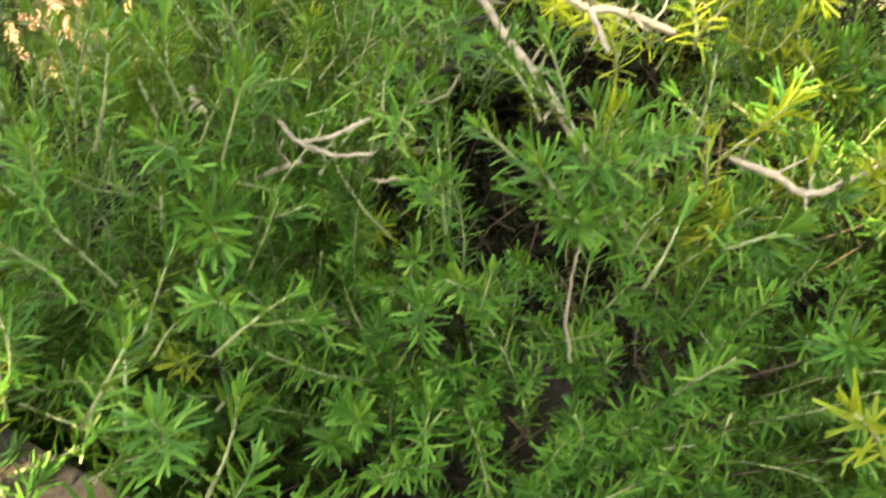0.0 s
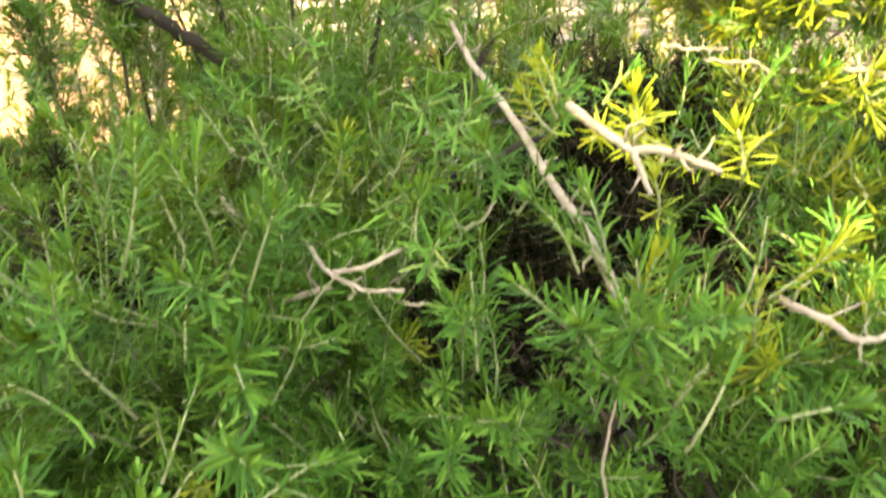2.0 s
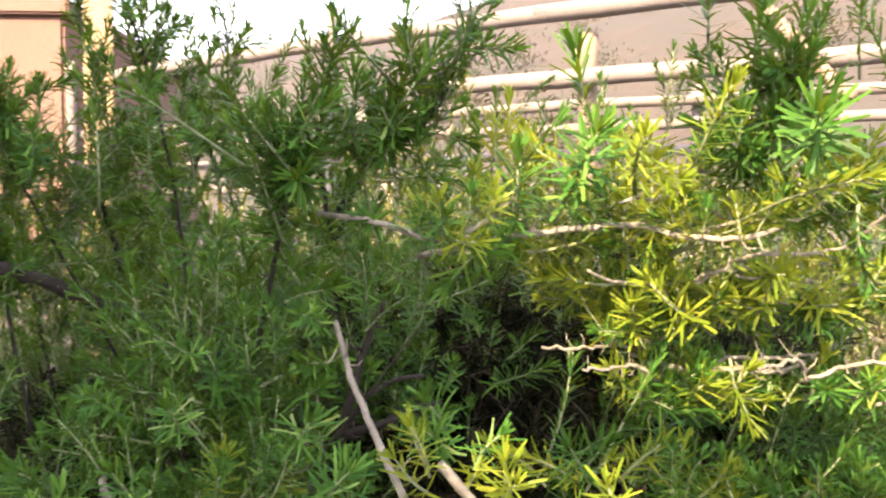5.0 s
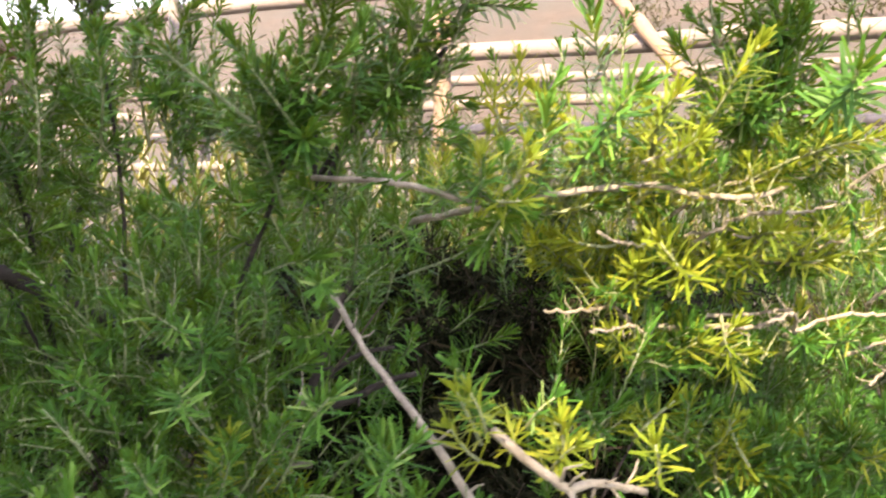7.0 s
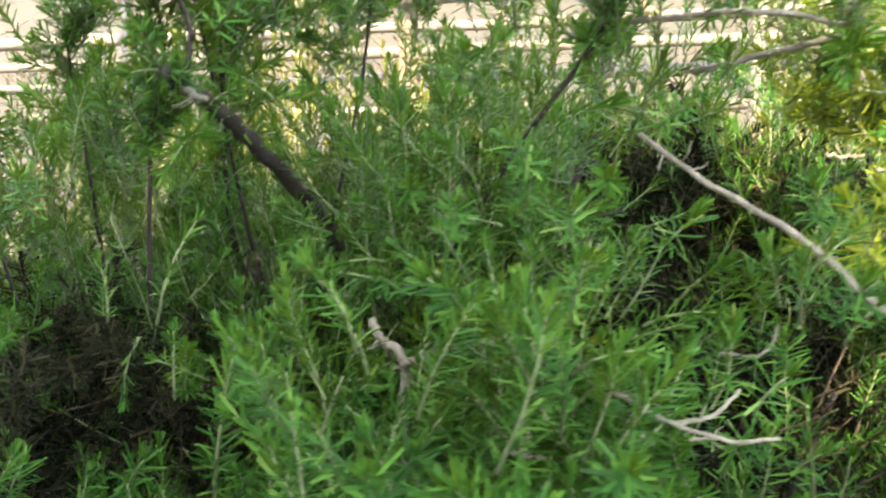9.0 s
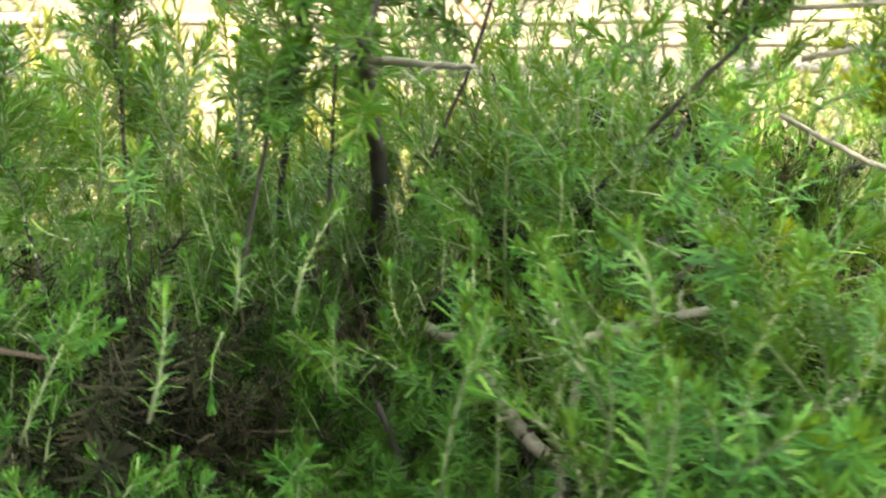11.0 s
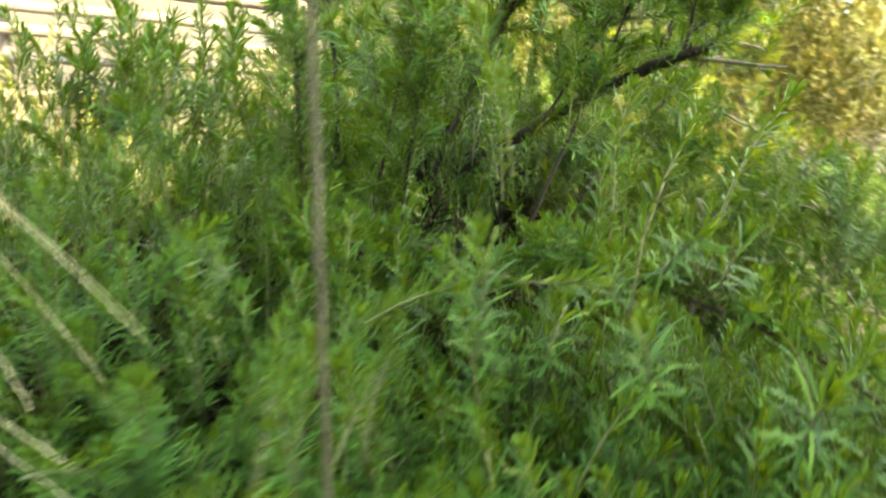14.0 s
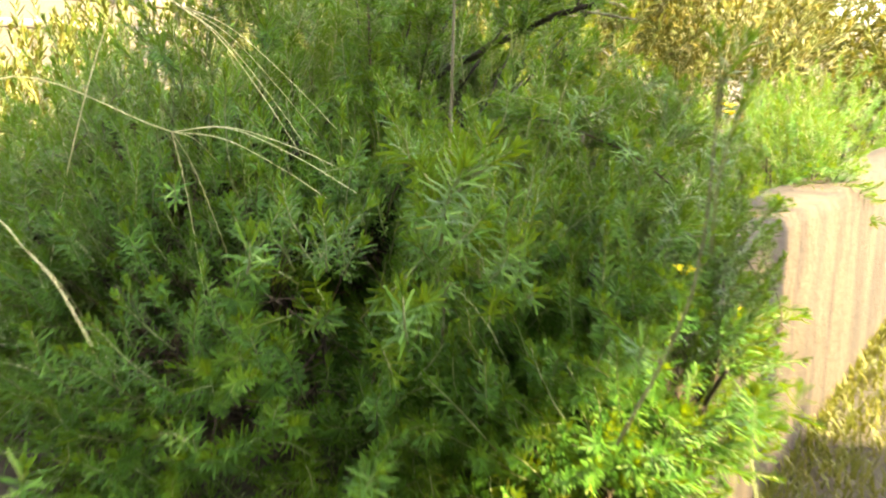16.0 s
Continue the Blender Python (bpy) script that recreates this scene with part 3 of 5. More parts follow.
# ---- limbs and shoots that stand out from the shrubs ----
branch(main, ((-0.018, 0.573, 0.748), (-0.006, 0.529, 0.723), (0.013, 0.476, 0.697), (0.032, 0.441, 0.666), (0.047, 0.408, 0.643), (0.062, 0.379, 0.613)), 0.0017, 0.0025, PALE_BARK, "bare_branch", 12, "bare grey bark, studded with short stubs")
branch(main, ((-0.035, 0.596, 0.815), (0.009, 0.506, 0.811), (0.039, 0.480, 0.803), (0.062, 0.486, 0.810), (0.082, 0.517, 0.822), (0.111, 0.548, 0.842)), 0.0018, 0.0011, PALE_BARK, "branch", 6)
branch(main, ((0.033, 0.595, 0.787), (0.066, 0.545, 0.798), (0.094, 0.516, 0.805), (0.150, 0.507, 0.810), (0.168, 0.496, 0.805), (0.199, 0.487, 0.804), (0.232, 0.497, 0.813), (0.272, 0.509, 0.837)), 0.0022, 0.0013, PALE_BARK, "branch", 12)
branch(main, ((-0.095, 0.697, 0.664), (-0.071, 0.627, 0.744), (-0.054, 0.574, 0.794), (-0.044, 0.546, 0.828), (-0.039, 0.538, 0.854)), 0.0020, 0.0014, DARK_BARK, "branch", 5)
branch(main, ((-0.045, 0.546, 0.825), (-0.028, 0.567, 0.839), (-0.025, 0.605, 0.804), (-0.020, 0.615, 0.800), (-0.010, 0.607, 0.830)), 0.0016, 0.002, DARK_BARK, "branch", 2)
branch(main, ((-0.027, 0.625, 0.807), (0.005, 0.598, 0.851), (0.033, 0.579, 0.867), (0.050, 0.570, 0.890)), 0.0022, 0.0015, DARK_BARK, "branch", 4)
branch(main, ((0.042, 0.446, 0.698), (0.065, 0.419, 0.680), (0.084, 0.424, 0.678), (0.112, 0.433, 0.668)), 0.0024, 0.0018, PALE_BARK, "branch", 6)
branch(main, ((0.068, 0.419, 0.679), (0.071, 0.413, 0.671), (0.076, 0.411, 0.659)), 0.0018, 0.0012, PALE_BARK, "branch", 2)
branch(main, ((0.145, 0.440, 0.607), (0.164, 0.429, 0.600), (0.183, 0.427, 0.591), (0.230, 0.450, 0.604)), 0.0022, 0.0016, PALE_BARK, "branch", 6)
branch(main, ((0.184, 0.582, 0.721), (0.199, 0.562, 0.720), (0.226, 0.562, 0.721), (0.261, 0.572, 0.718), (0.300, 0.584, 0.732)), 0.002, 0.0015, PALE_BARK, "branch", 9)
branch(main, ((-0.057, 0.510, 0.600), (-0.048, 0.494, 0.593), (-0.036, 0.489, 0.590), (-0.024, 0.480, 0.592)), 0.0009, 0.0011, PALE_BARK, "branch", 2)
branch(main, ((-0.050, 0.510, 0.597), (-0.041, 0.501, 0.603), (-0.036, 0.512, 0.608)), 0.0008, 0.0006, PALE_BARK, "branch")
branch(main, ((-0.021, 0.486, 0.635), (-0.008, 0.476, 0.634), (0.003, 0.477, 0.639), (0.009, 0.479, 0.649)), 0.0008, 0.0009, PALE_BARK, "branch")
branch(main, ((0.067, 0.413, 0.572), (0.063, 0.409, 0.556), (0.061, 0.415, 0.532), (0.066, 0.429, 0.503)), 0.0007, 0.0009, PALE_BARK, "branch")
branch(main, ((-0.090, 0.477, 0.625), (-0.076, 0.450, 0.616), (-0.055, 0.432, 0.610), (-0.034, 0.424, 0.611)), 0.0013, 0.0009, PALE_BARK, "branch", 4)
branch(main, ((-0.071, 0.448, 0.615), (-0.056, 0.443, 0.618), (-0.037, 0.449, 0.627)), 0.0013, 0.0010, PALE_BARK, "branch", 1)
branch(main, ((-0.133, 0.508, 0.588), (-0.113, 0.491, 0.588), (-0.097, 0.475, 0.595), (-0.076, 0.469, 0.603)), 0.0013, 0.0017, PALE_BARK, "branch", 2)
branch(left, ((-0.207, 0.870, 0.614), (-0.222, 0.887, 0.641), (-0.231, 0.885, 0.670), (-0.236, 0.857, 0.732), (-0.238, 0.826, 0.793), (-0.247, 0.800, 0.841)), 0.0036, 0.0022, DARK_BARK, "branch", 6)
branch(main, ((-0.128, 0.845, 0.578), (-0.110, 0.828, 0.568), (-0.097, 0.808, 0.559), (-0.118, 0.740, 0.541), (-0.135, 0.680, 0.524), (-0.125, 0.635, 0.510), (-0.090, 0.590, 0.494), (-0.040, 0.545, 0.478)), 0.0062, 0.0052, PALE_BARK, "cut_branch", 9, "thick pale limb with a cut end", stub_len=0.02)
branch(main, ((-0.100, 0.812, 0.561), (-0.070, 0.797, 0.571), (-0.045, 0.784, 0.578), (-0.016, 0.771, 0.583)), 0.0040, 0.0034, PALE_BARK, "branch", 3)
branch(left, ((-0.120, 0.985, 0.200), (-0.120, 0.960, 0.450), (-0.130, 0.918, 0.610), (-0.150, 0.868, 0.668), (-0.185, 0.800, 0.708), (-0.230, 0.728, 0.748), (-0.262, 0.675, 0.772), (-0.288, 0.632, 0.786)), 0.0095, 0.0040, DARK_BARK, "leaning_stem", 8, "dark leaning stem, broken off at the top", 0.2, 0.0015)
branch(left, ((-0.274, 0.655, 0.780), (-0.270, 0.648, 0.808), (-0.276, 0.645, 0.830)), 0.0022, 0.0012, DARK_BARK, "branch", 2)
branch(left, ((-0.276, 0.652, 0.776), (-0.272, 0.615, 0.772), (-0.272, 0.585, 0.768), (-0.268, 0.560, 0.766)), 0.0024, 0.0014, GREY_STEM, "branch", 5)
branch(west, ((-0.776, 0.903, 0.420), (-0.786, 0.900, 0.560), (-0.790, 0.899, 0.700), (-0.793, 0.898, 0.820), (-0.792, 0.900, 0.930)), 0.0014, 0.0013, GREY_STEM, "branch", 8, "grey upright stem with bare bark", stub_len=0.005)

put_sprig(main, (-0.048, 0.556, 0.829), (-0.043, 0.539, 0.881), "rosette")
put_sprig(main, (-0.036, 0.576, 0.829), (-0.040, 0.517, 0.852), "rosette")
put_sprig(main, (-0.001, 0.567, 0.839), (0.023, 0.550, 0.887), "brush")
put_sprig(main, (0.043, 0.569, 0.869), (0.065, 0.552, 0.926), "brush")
put_sprig(main, (0.020, 0.558, 0.862), (0.001, 0.539, 0.879), "rosette")
put_sprig(main, (0.057, 0.571, 0.900), (0.077, 0.572, 0.927), "rosette")
put_sprig(left, (-0.128, 0.667, 0.846), (-0.146, 0.652, 0.951), "airy")
put_sprig(left, (-0.136, 0.669, 0.883), (-0.123, 0.652, 0.943), "brush")
put_sprig(left, (-0.116, 0.669, 0.879), (-0.095, 0.653, 0.951), "brush")
put_sprig(left, (-0.159, 0.679, 0.900), (-0.168, 0.673, 0.971), "brush")
put_sprig(main, (0.203, 0.509, 0.846), (0.204, 0.491, 0.879), "rosette")
put_sprig(main, (0.219, 0.519, 0.844), (0.190, 0.490, 0.868), "rosette")
put_sprig(main, (0.233, 0.510, 0.858), (0.246, 0.503, 0.907), "airy")
put_sprig(main, (0.244, 0.518, 0.828), (0.255, 0.500, 0.860), "brush")
put_sprig(main, (0.210, 0.517, 0.810), (0.230, 0.509, 0.840), "brush")
put_sprig(left, (-0.240, 0.665, 0.838), (-0.220, 0.648, 0.884), "rosette")
put_sprig(left, (-0.192, 0.665, 0.822), (-0.185, 0.649, 0.892), "airy")
put_sprig(left, (-0.257, 0.666, 0.854), (-0.271, 0.649, 0.908), "brush")
put_sprig(left, (-0.271, 0.645, 0.830), (-0.255, 0.647, 0.865), "rosette")
put_sprig(main, (0.110, 0.536, 0.809), (0.114, 0.518, 0.837), "young_lit")
put_sprig(main, (0.033, 0.526, 0.806), (0.042, 0.507, 0.828), "young_lit")
put_sprig(main, (0.066, 0.546, 0.816), (0.055, 0.528, 0.847), "young_lit")
put_sprig(main, (0.085, 0.547, 0.822), (0.101, 0.548, 0.838), "rosette")
put_sprig(main, (0.160, 0.548, 0.829), (0.167, 0.529, 0.853), "young_lit")
put_sprig(main, (0.199, 0.569, 0.843), (0.212, 0.550, 0.865), "young_lit")
put_sprig(main, (0.134, 0.538, 0.660), (0.180, 0.543, 0.743), "airy")
put_sprig(main, (0.114, 0.578, 0.661), (0.142, 0.582, 0.733), "airy")
put_sprig(main, (0.076, 0.449, 0.678), (0.071, 0.420, 0.706), "young_lit")
put_sprig(main, (0.045, 0.489, 0.690), (0.047, 0.461, 0.718), "rosette")
put_sprig(main, (0.114, 0.668, 0.843), (0.130, 0.671, 0.895), "airy")
put_sprig(main, (0.179, 0.711, 0.875), (0.175, 0.713, 0.926), "airy")
put_sprig(main, (0.232, 0.732, 0.898), (0.239, 0.735, 0.951), "airy")
put_sprig(main, (0.272, 0.732, 0.894), (0.281, 0.735, 0.934), "young_lit")
put_sprig(main, (0.069, 0.444, 0.678), (0.078, 0.428, 0.705), "young_lit")
put_sprig(main, (0.128, 0.453, 0.664), (0.127, 0.438, 0.698), "young_lit")
put_sprig(main, (0.143, 0.436, 0.611), (0.183, 0.431, 0.642), "young_lit")
put_sprig(main, (0.046, 0.497, 0.701), (0.038, 0.481, 0.730), "rosette")
put_sprig(main, (0.070, 0.418, 0.573), (0.063, 0.387, 0.635), "young_lit")
put_sprig(main, (0.093, 0.425, 0.615), (0.085, 0.410, 0.650), "rosette")
put_sprig(main, (0.221, 0.598, 0.739), (0.200, 0.599, 0.753), "young_lit")
put_sprig(main, (-0.011, 0.488, 0.579), (-0.013, 0.463, 0.613), "rosette")
put_sprig(main, (-0.020, 0.524, 0.621), (-0.018, 0.489, 0.656), "rosette")
put_sprig(main, (-0.096, 0.548, 0.590), (-0.090, 0.524, 0.629), "rosette")
put_sprig(main, (-0.239, 0.615, 0.585), (-0.230, 0.604, 0.649), "airy")
put_sprig(main, (-0.178, 0.563, 0.569), (-0.162, 0.540, 0.611), "rosette")
put_sprig(left, (-0.246, 0.609, 0.546), (-0.242, 0.596, 0.597), "airy")
put_sprig(main, (-0.013, 0.451, 0.509), (-0.011, 0.430, 0.554), "rosette")
put_sprig(main, (0.021, 0.463, 0.518), (0.021, 0.439, 0.549), "rosette")
put_sprig(main, (-0.066, 0.479, 0.497), (-0.068, 0.457, 0.539), "rosette")
put_sprig(main, (-0.130, 0.499, 0.494), (-0.122, 0.477, 0.537), "rosette")
put_sprig(main, (-0.103, 0.506, 0.527), (-0.092, 0.490, 0.551), "rosette")
put_sprig(main, (-0.202, 0.538, 0.537), (-0.187, 0.516, 0.576), "rosette")
put_sprig(main, (-0.144, 0.476, 0.481), (-0.151, 0.460, 0.506), "young_lit")
put_sprig(main, (-0.025, 0.452, 0.615), (-0.018, 0.439, 0.649), "rosette")
put_sprig(main, (-0.007, 0.446, 0.583), (-0.007, 0.430, 0.606), "rosette")
put_sprig(main, (-0.010, 0.429, 0.453), (-0.012, 0.407, 0.493), "rosette")
put_sprig(main, (0.072, 0.400, 0.611), (0.066, 0.387, 0.645), "rosette")
put_sprig(main, (0.087, 0.392, 0.568), (0.098, 0.378, 0.601), "rosette")
put_sprig(main, (0.084, 0.420, 0.660), (0.085, 0.413, 0.672), "young_lit")
put_sprig(main, (0.122, 0.439, 0.552), (0.141, 0.422, 0.567), "rosette")
put_sprig(main, (0.121, 0.398, 0.599), (0.113, 0.383, 0.628), "young_lit")
put_sprig(main, (0.177, 0.327, 0.500), (0.160, 0.313, 0.534), "young_lit")
put_sprig(main, (0.072, 0.421, 0.460), (0.072, 0.406, 0.488), "rosette")
put_sprig(main, (0.145, 0.422, 0.469), (0.136, 0.419, 0.452), "rosette")
put_sprig(main, (-0.236, 0.600, 0.588), (-0.226, 0.590, 0.642), "airy")
put_sprig(main, (-0.197, 0.599, 0.584), (-0.186, 0.587, 0.627), "rosette")
put_sprig(left, (-0.271, 0.582, 0.558), (-0.263, 0.571, 0.659), "airy")
put_sprig(left, (-0.242, 0.573, 0.558), (-0.237, 0.573, 0.656), "airy")
put_sprig(left, (-0.219, 0.558, 0.585), (-0.198, 0.558, 0.644), "airy")
put_sprig(left, (-0.363, 0.699, 0.566), (-0.359, 0.682, 0.607), "rosette")
put_sprig(left, (-0.317, 0.679, 0.530), (-0.313, 0.661, 0.562), "rosette")
put_sprig(left, (-0.327, 0.727, 0.631), (-0.324, 0.711, 0.678), "airy")
put_sprig(main, (-0.105, 0.514, 0.628), (-0.110, 0.502, 0.680), "airy")
put_sprig(main, (-0.073, 0.616, 0.674), (-0.076, 0.601, 0.714), "rosette")
put_sprig(main, (-0.093, 0.655, 0.681), (-0.094, 0.640, 0.723), "rosette")
put_sprig(main, (-0.137, 0.691, 0.680), (-0.144, 0.678, 0.727), "rosette")
put_sprig(main, (-0.026, 0.577, 0.662), (-0.029, 0.561, 0.695), "rosette")
put_sprig(main, (-0.030, 0.467, 0.622), (-0.041, 0.454, 0.659), "rosette")
put_sprig(main, (-0.009, 0.451, 0.638), (-0.013, 0.445, 0.659), "rosette")
put_sprig(main, (-0.110, 0.532, 0.590), (-0.117, 0.517, 0.617), "rosette")
put_sprig(main, (-0.185, 0.503, 0.580), (-0.187, 0.487, 0.618), "rosette")
put_sprig(main, (0.001, 0.440, 0.573), (-0.004, 0.438, 0.627), "airy")
put_sprig(main, (-0.121, 0.481, 0.574), (-0.125, 0.474, 0.591), "rosette")
put_sprig(left, (-0.105, 0.901, 0.741), (-0.100, 0.912, 0.844), "airy")
put_sprig(left, (-0.085, 0.895, 0.746), (-0.082, 0.902, 0.813), "airy")
put_sprig(left, (-0.346, 0.766, 0.716), (-0.351, 0.758, 0.807), "brush")
put_sprig(left, (-0.309, 0.754, 0.716), (-0.303, 0.738, 0.777), "brush")
put_sprig(left, (-0.174, 0.778, 0.767), (-0.162, 0.785, 0.848), "brush")
put_sprig(main, (-0.053, 0.736, 0.754), (-0.054, 0.743, 0.805), "airy")
put_sprig(main, (0.011, 0.721, 0.800), (0.033, 0.718, 0.838), "brush")
put_sprig(main, (0.022, 0.544, 0.776), (0.013, 0.529, 0.802), "rosette")
put_sprig(left, (-0.211, 0.674, 0.639), (-0.209, 0.677, 0.682), "airy")
put_sprig(left, (-0.215, 0.634, 0.618), (-0.210, 0.638, 0.688), "airy")
put_sprig(main, (-0.130, 0.526, 0.583), (-0.125, 0.526, 0.628), "airy")
put_sprig(main, (0.034, 0.668, 0.750), (0.042, 0.670, 0.818), "airy")
put_sprig(left, (-0.396, 0.660, 0.596), (-0.378, 0.652, 0.662), "airy")
put_sprig(west, (-0.468, 0.701, 0.624), (-0.465, 0.704, 0.665), "airy")
put_sprig(west, (-0.485, 0.744, 0.624), (-0.482, 0.747, 0.662), "airy")
put_sprig(left, (-0.288, 0.670, 0.590), (-0.288, 0.676, 0.638), "airy")
put_sprig(left, (-0.316, 0.852, 0.763), (-0.341, 0.851, 0.792), "rosette")
put_sprig(left, (-0.318, 0.880, 0.748), (-0.347, 0.881, 0.767), "rosette")
put_sprig(west, (-0.605, 0.713, 0.668), (-0.604, 0.687, 0.747), "airy")
put_sprig(west, (-0.580, 0.829, 0.686), (-0.567, 0.827, 0.785), "brush")
put_sprig(west, (-0.626, 0.748, 0.640), (-0.645, 0.730, 0.679), "rosette")
put_sprig(west, (-0.623, 0.717, 0.634), (-0.634, 0.703, 0.668), "rosette")
put_sprig(west, (-0.640, 0.774, 0.630), (-0.645, 0.770, 0.661), "rosette")
put_sprig(left, (-0.448, 0.713, 0.582), (-0.413, 0.710, 0.666), "airy")
put_sprig(left, (-0.353, 0.972, 0.731), (-0.343, 0.972, 0.808), "airy")
put_sprig(left, (-0.316, 0.891, 0.711), (-0.307, 0.903, 0.827), "brush")
put_sprig(left, (-0.295, 0.711, 0.634), (-0.282, 0.704, 0.709), "airy")
put_sprig(left, (-0.403, 0.804, 0.586), (-0.400, 0.809, 0.624), "airy")
put_sprig(west, (-0.760, 0.846, 0.634), (-0.772, 0.832, 0.683), "rosette")
put_sprig(west, (-0.724, 0.816, 0.621), (-0.729, 0.811, 0.655), "rosette")
put_sprig(west, (-0.684, 0.783, 0.637), (-0.691, 0.781, 0.663), "rosette")
put_sprig(west, (-0.704, 0.768, 0.618), (-0.711, 0.769, 0.646), "rosette")
put_sprig(west, (-0.661, 0.771, 0.635), (-0.647, 0.756, 0.735), "airy")
put_sprig(left, (-0.506, 1.022, 0.657), (-0.481, 0.982, 0.804), "brush")
put_sprig(left, (-0.503, 1.050, 0.735), (-0.495, 1.036, 0.783), "rosette")
put_sprig(west, (-0.926, 0.927, 0.537), (-0.935, 0.924, 0.615), "rosette")
put_sprig(west, (-0.900, 0.939, 0.572), (-0.914, 0.935, 0.616), "rosette")
put_sprig(west, (-0.907, 0.900, 0.538), (-0.913, 0.889, 0.575), "rosette")
put_sprig(west, (-0.764, 0.938, 0.663), (-0.781, 0.948, 0.682), "rosette")
put_sprig(west, (-0.770, 0.883, 0.649), (-0.769, 0.850, 0.669), "brush")
put_sprig(west, (-0.751, 0.839, 0.661), (-0.755, 0.799, 0.647), "brush")
put_sprig(west, (-0.771, 1.007, 0.592), (-0.771, 0.981, 0.599), "brush")
put_sprig(west, (-0.827, 1.072, 0.525), (-0.841, 1.038, 0.582), "brush")
put_sprig(west, (-0.766, 1.150, 0.561), (-0.782, 1.146, 0.594), "rosette")
put_sprig(west, (-0.780, 0.786, 0.623), (-0.796, 0.787, 0.654), "rosette")
put_sprig(west, (-0.786, 0.735, 0.604), (-0.802, 0.731, 0.638), "rosette")
put_sprig(west, (-0.715, 0.831, 0.701), (-0.708, 0.834, 0.744), "airy")
put_sprig(west, (-0.854, 0.908, 0.619), (-0.849, 0.899, 0.654), "airy")
branch(west, ((-1.010, 0.800, 0.420), (-1.040, 0.765, 0.540), (-1.050, 0.760, 0.680)), 0.0014, 0.0009, GREY_STEM, "branch", 5)
put_sprig(west, (-1.050, 0.759, 0.580), (-1.051, 0.764, 0.690), "airy")
put_sprig(west, (-1.051, 0.761, 0.672), (-1.052, 0.767, 0.718), "rosette")
put_sprig(west, (-1.050, 0.760, 0.660), (-1.050, 0.764, 0.712), "rosette")
put_sprig(west, (-1.133, 0.762, 0.472), (-1.144, 0.761, 0.521), "rosette")
put_sprig(west, (-1.132, 0.742, 0.489), (-1.130, 0.726, 0.508), "rosette")
put_sprig(west, (-1.140, 0.944, 0.597), (-1.160, 0.944, 0.650), "rosette")
put_sprig(west, (-1.072, 0.810, 0.496), (-1.084, 0.820, 0.533), "rosette")
put_sprig(west, (-1.069, 0.984, 0.416), (-1.083, 0.978, 0.453), "rosette")
put_sprig(west, (-1.095, 1.179, 0.437), (-1.110, 1.171, 0.468), "rosette")
put_sprig(west, (-1.079, 1.089, 0.462), (-1.094, 1.101, 0.483), "rosette")
put_sprig(west, (-1.083, 1.049, 0.567), (-1.099, 1.043, 0.596), "rosette")
put_sprig(west, (-1.148, 0.962, 0.545), (-1.162, 0.968, 0.578), "rosette")

cluster(main, (-0.04, 0.54, 0.855), 0.035, 9)
cluster(main, (0.0, 0.57, 0.855), 0.03, 8)
cluster(main, (0.045, 0.575, 0.89), 0.035, 6, ("brush", "airy"))
cluster(main, (0.225, 0.535, 0.875), 0.035, 12, ("rosette", "brush"))
cluster(main, (0.27, 0.51, 0.86), 0.04, 10)
cluster(main, (0.09, 0.54, 0.815), 0.04, 9, ("young_lit", "rosette"))
cluster(main, (0.155, 0.54, 0.81), 0.05, 20, ("young_lit", "young_lit", "rosette"))
cluster(main, (0.22, 0.56, 0.80), 0.06, 14, ("young_lit", "airy"))
cluster(main, (-0.02, 0.62, 0.77), 0.07, 22)
cluster(main, (-0.10, 0.66, 0.72), 0.08, 24)
cluster(left, (-0.15, 0.68, 0.86), 0.08, 12, ("brush", "airy"))
cluster(left, (-0.27, 0.70, 0.83), 0.08, 14, ("brush", "rosette", "airy"))
cluster(left, (-0.30, 0.86, 0.72), 0.13, 40, ("brush", "rosette", "airy"))
cluster(main, (-0.125, 0.455, 0.60), 0.04, 18, ("rosette", "brush"))
cluster(main, (-0.135, 0.44, 0.54), 0.05, 14, ("rosette", "airy"))
cluster(main, (-0.20, 0.49, 0.58), 0.07, 34, ("rosette", "airy", "brush"))
cluster(main, (-0.25, 0.47, 0.52), 0.06, 16, ("rosette", "airy"))
cluster(left, (-0.20, 0.80, 0.83), 0.10, 20, ("brush", "airy", "rosette"))
cluster(left, (-0.09, 0.78, 0.80), 0.10, 26, ("brush", "airy", "rosette"))
branch(left, ((-0.16, 0.80, 0.68), (-0.15, 0.72, 0.80), (-0.155, 0.67, 0.90), (-0.165, 0.65, 0.95)), 0.0016, 0.0009, DARK_BARK, "branch", 4)
branch(left, ((-0.22, 0.82, 0.66), (-0.25, 0.74, 0.78), (-0.27, 0.69, 0.86)), 0.0016, 0.0009, DARK_BARK, "branch", 4)
# shoots along the limbs that rise over the crowns
clothe(left, ((-0.12, 0.95, 0.72), (-0.11, 1.0, 0.80), (-0.10, 1.02, 0.88)), 40, ("brush", "airy"), 0.05, 0.09)
clothe(left, ((-0.26, 0.68, 0.80), (-0.285, 0.64, 0.84), (-0.30, 0.62, 0.87)), 14, ("brush", "rosette"), 0.04, 0.07)
clothe(left, ((-0.236, 0.857, 0.732), (-0.238, 0.826, 0.793), (-0.247, 0.800, 0.841)), 26, ("brush", "airy"), 0.04, 0.08)
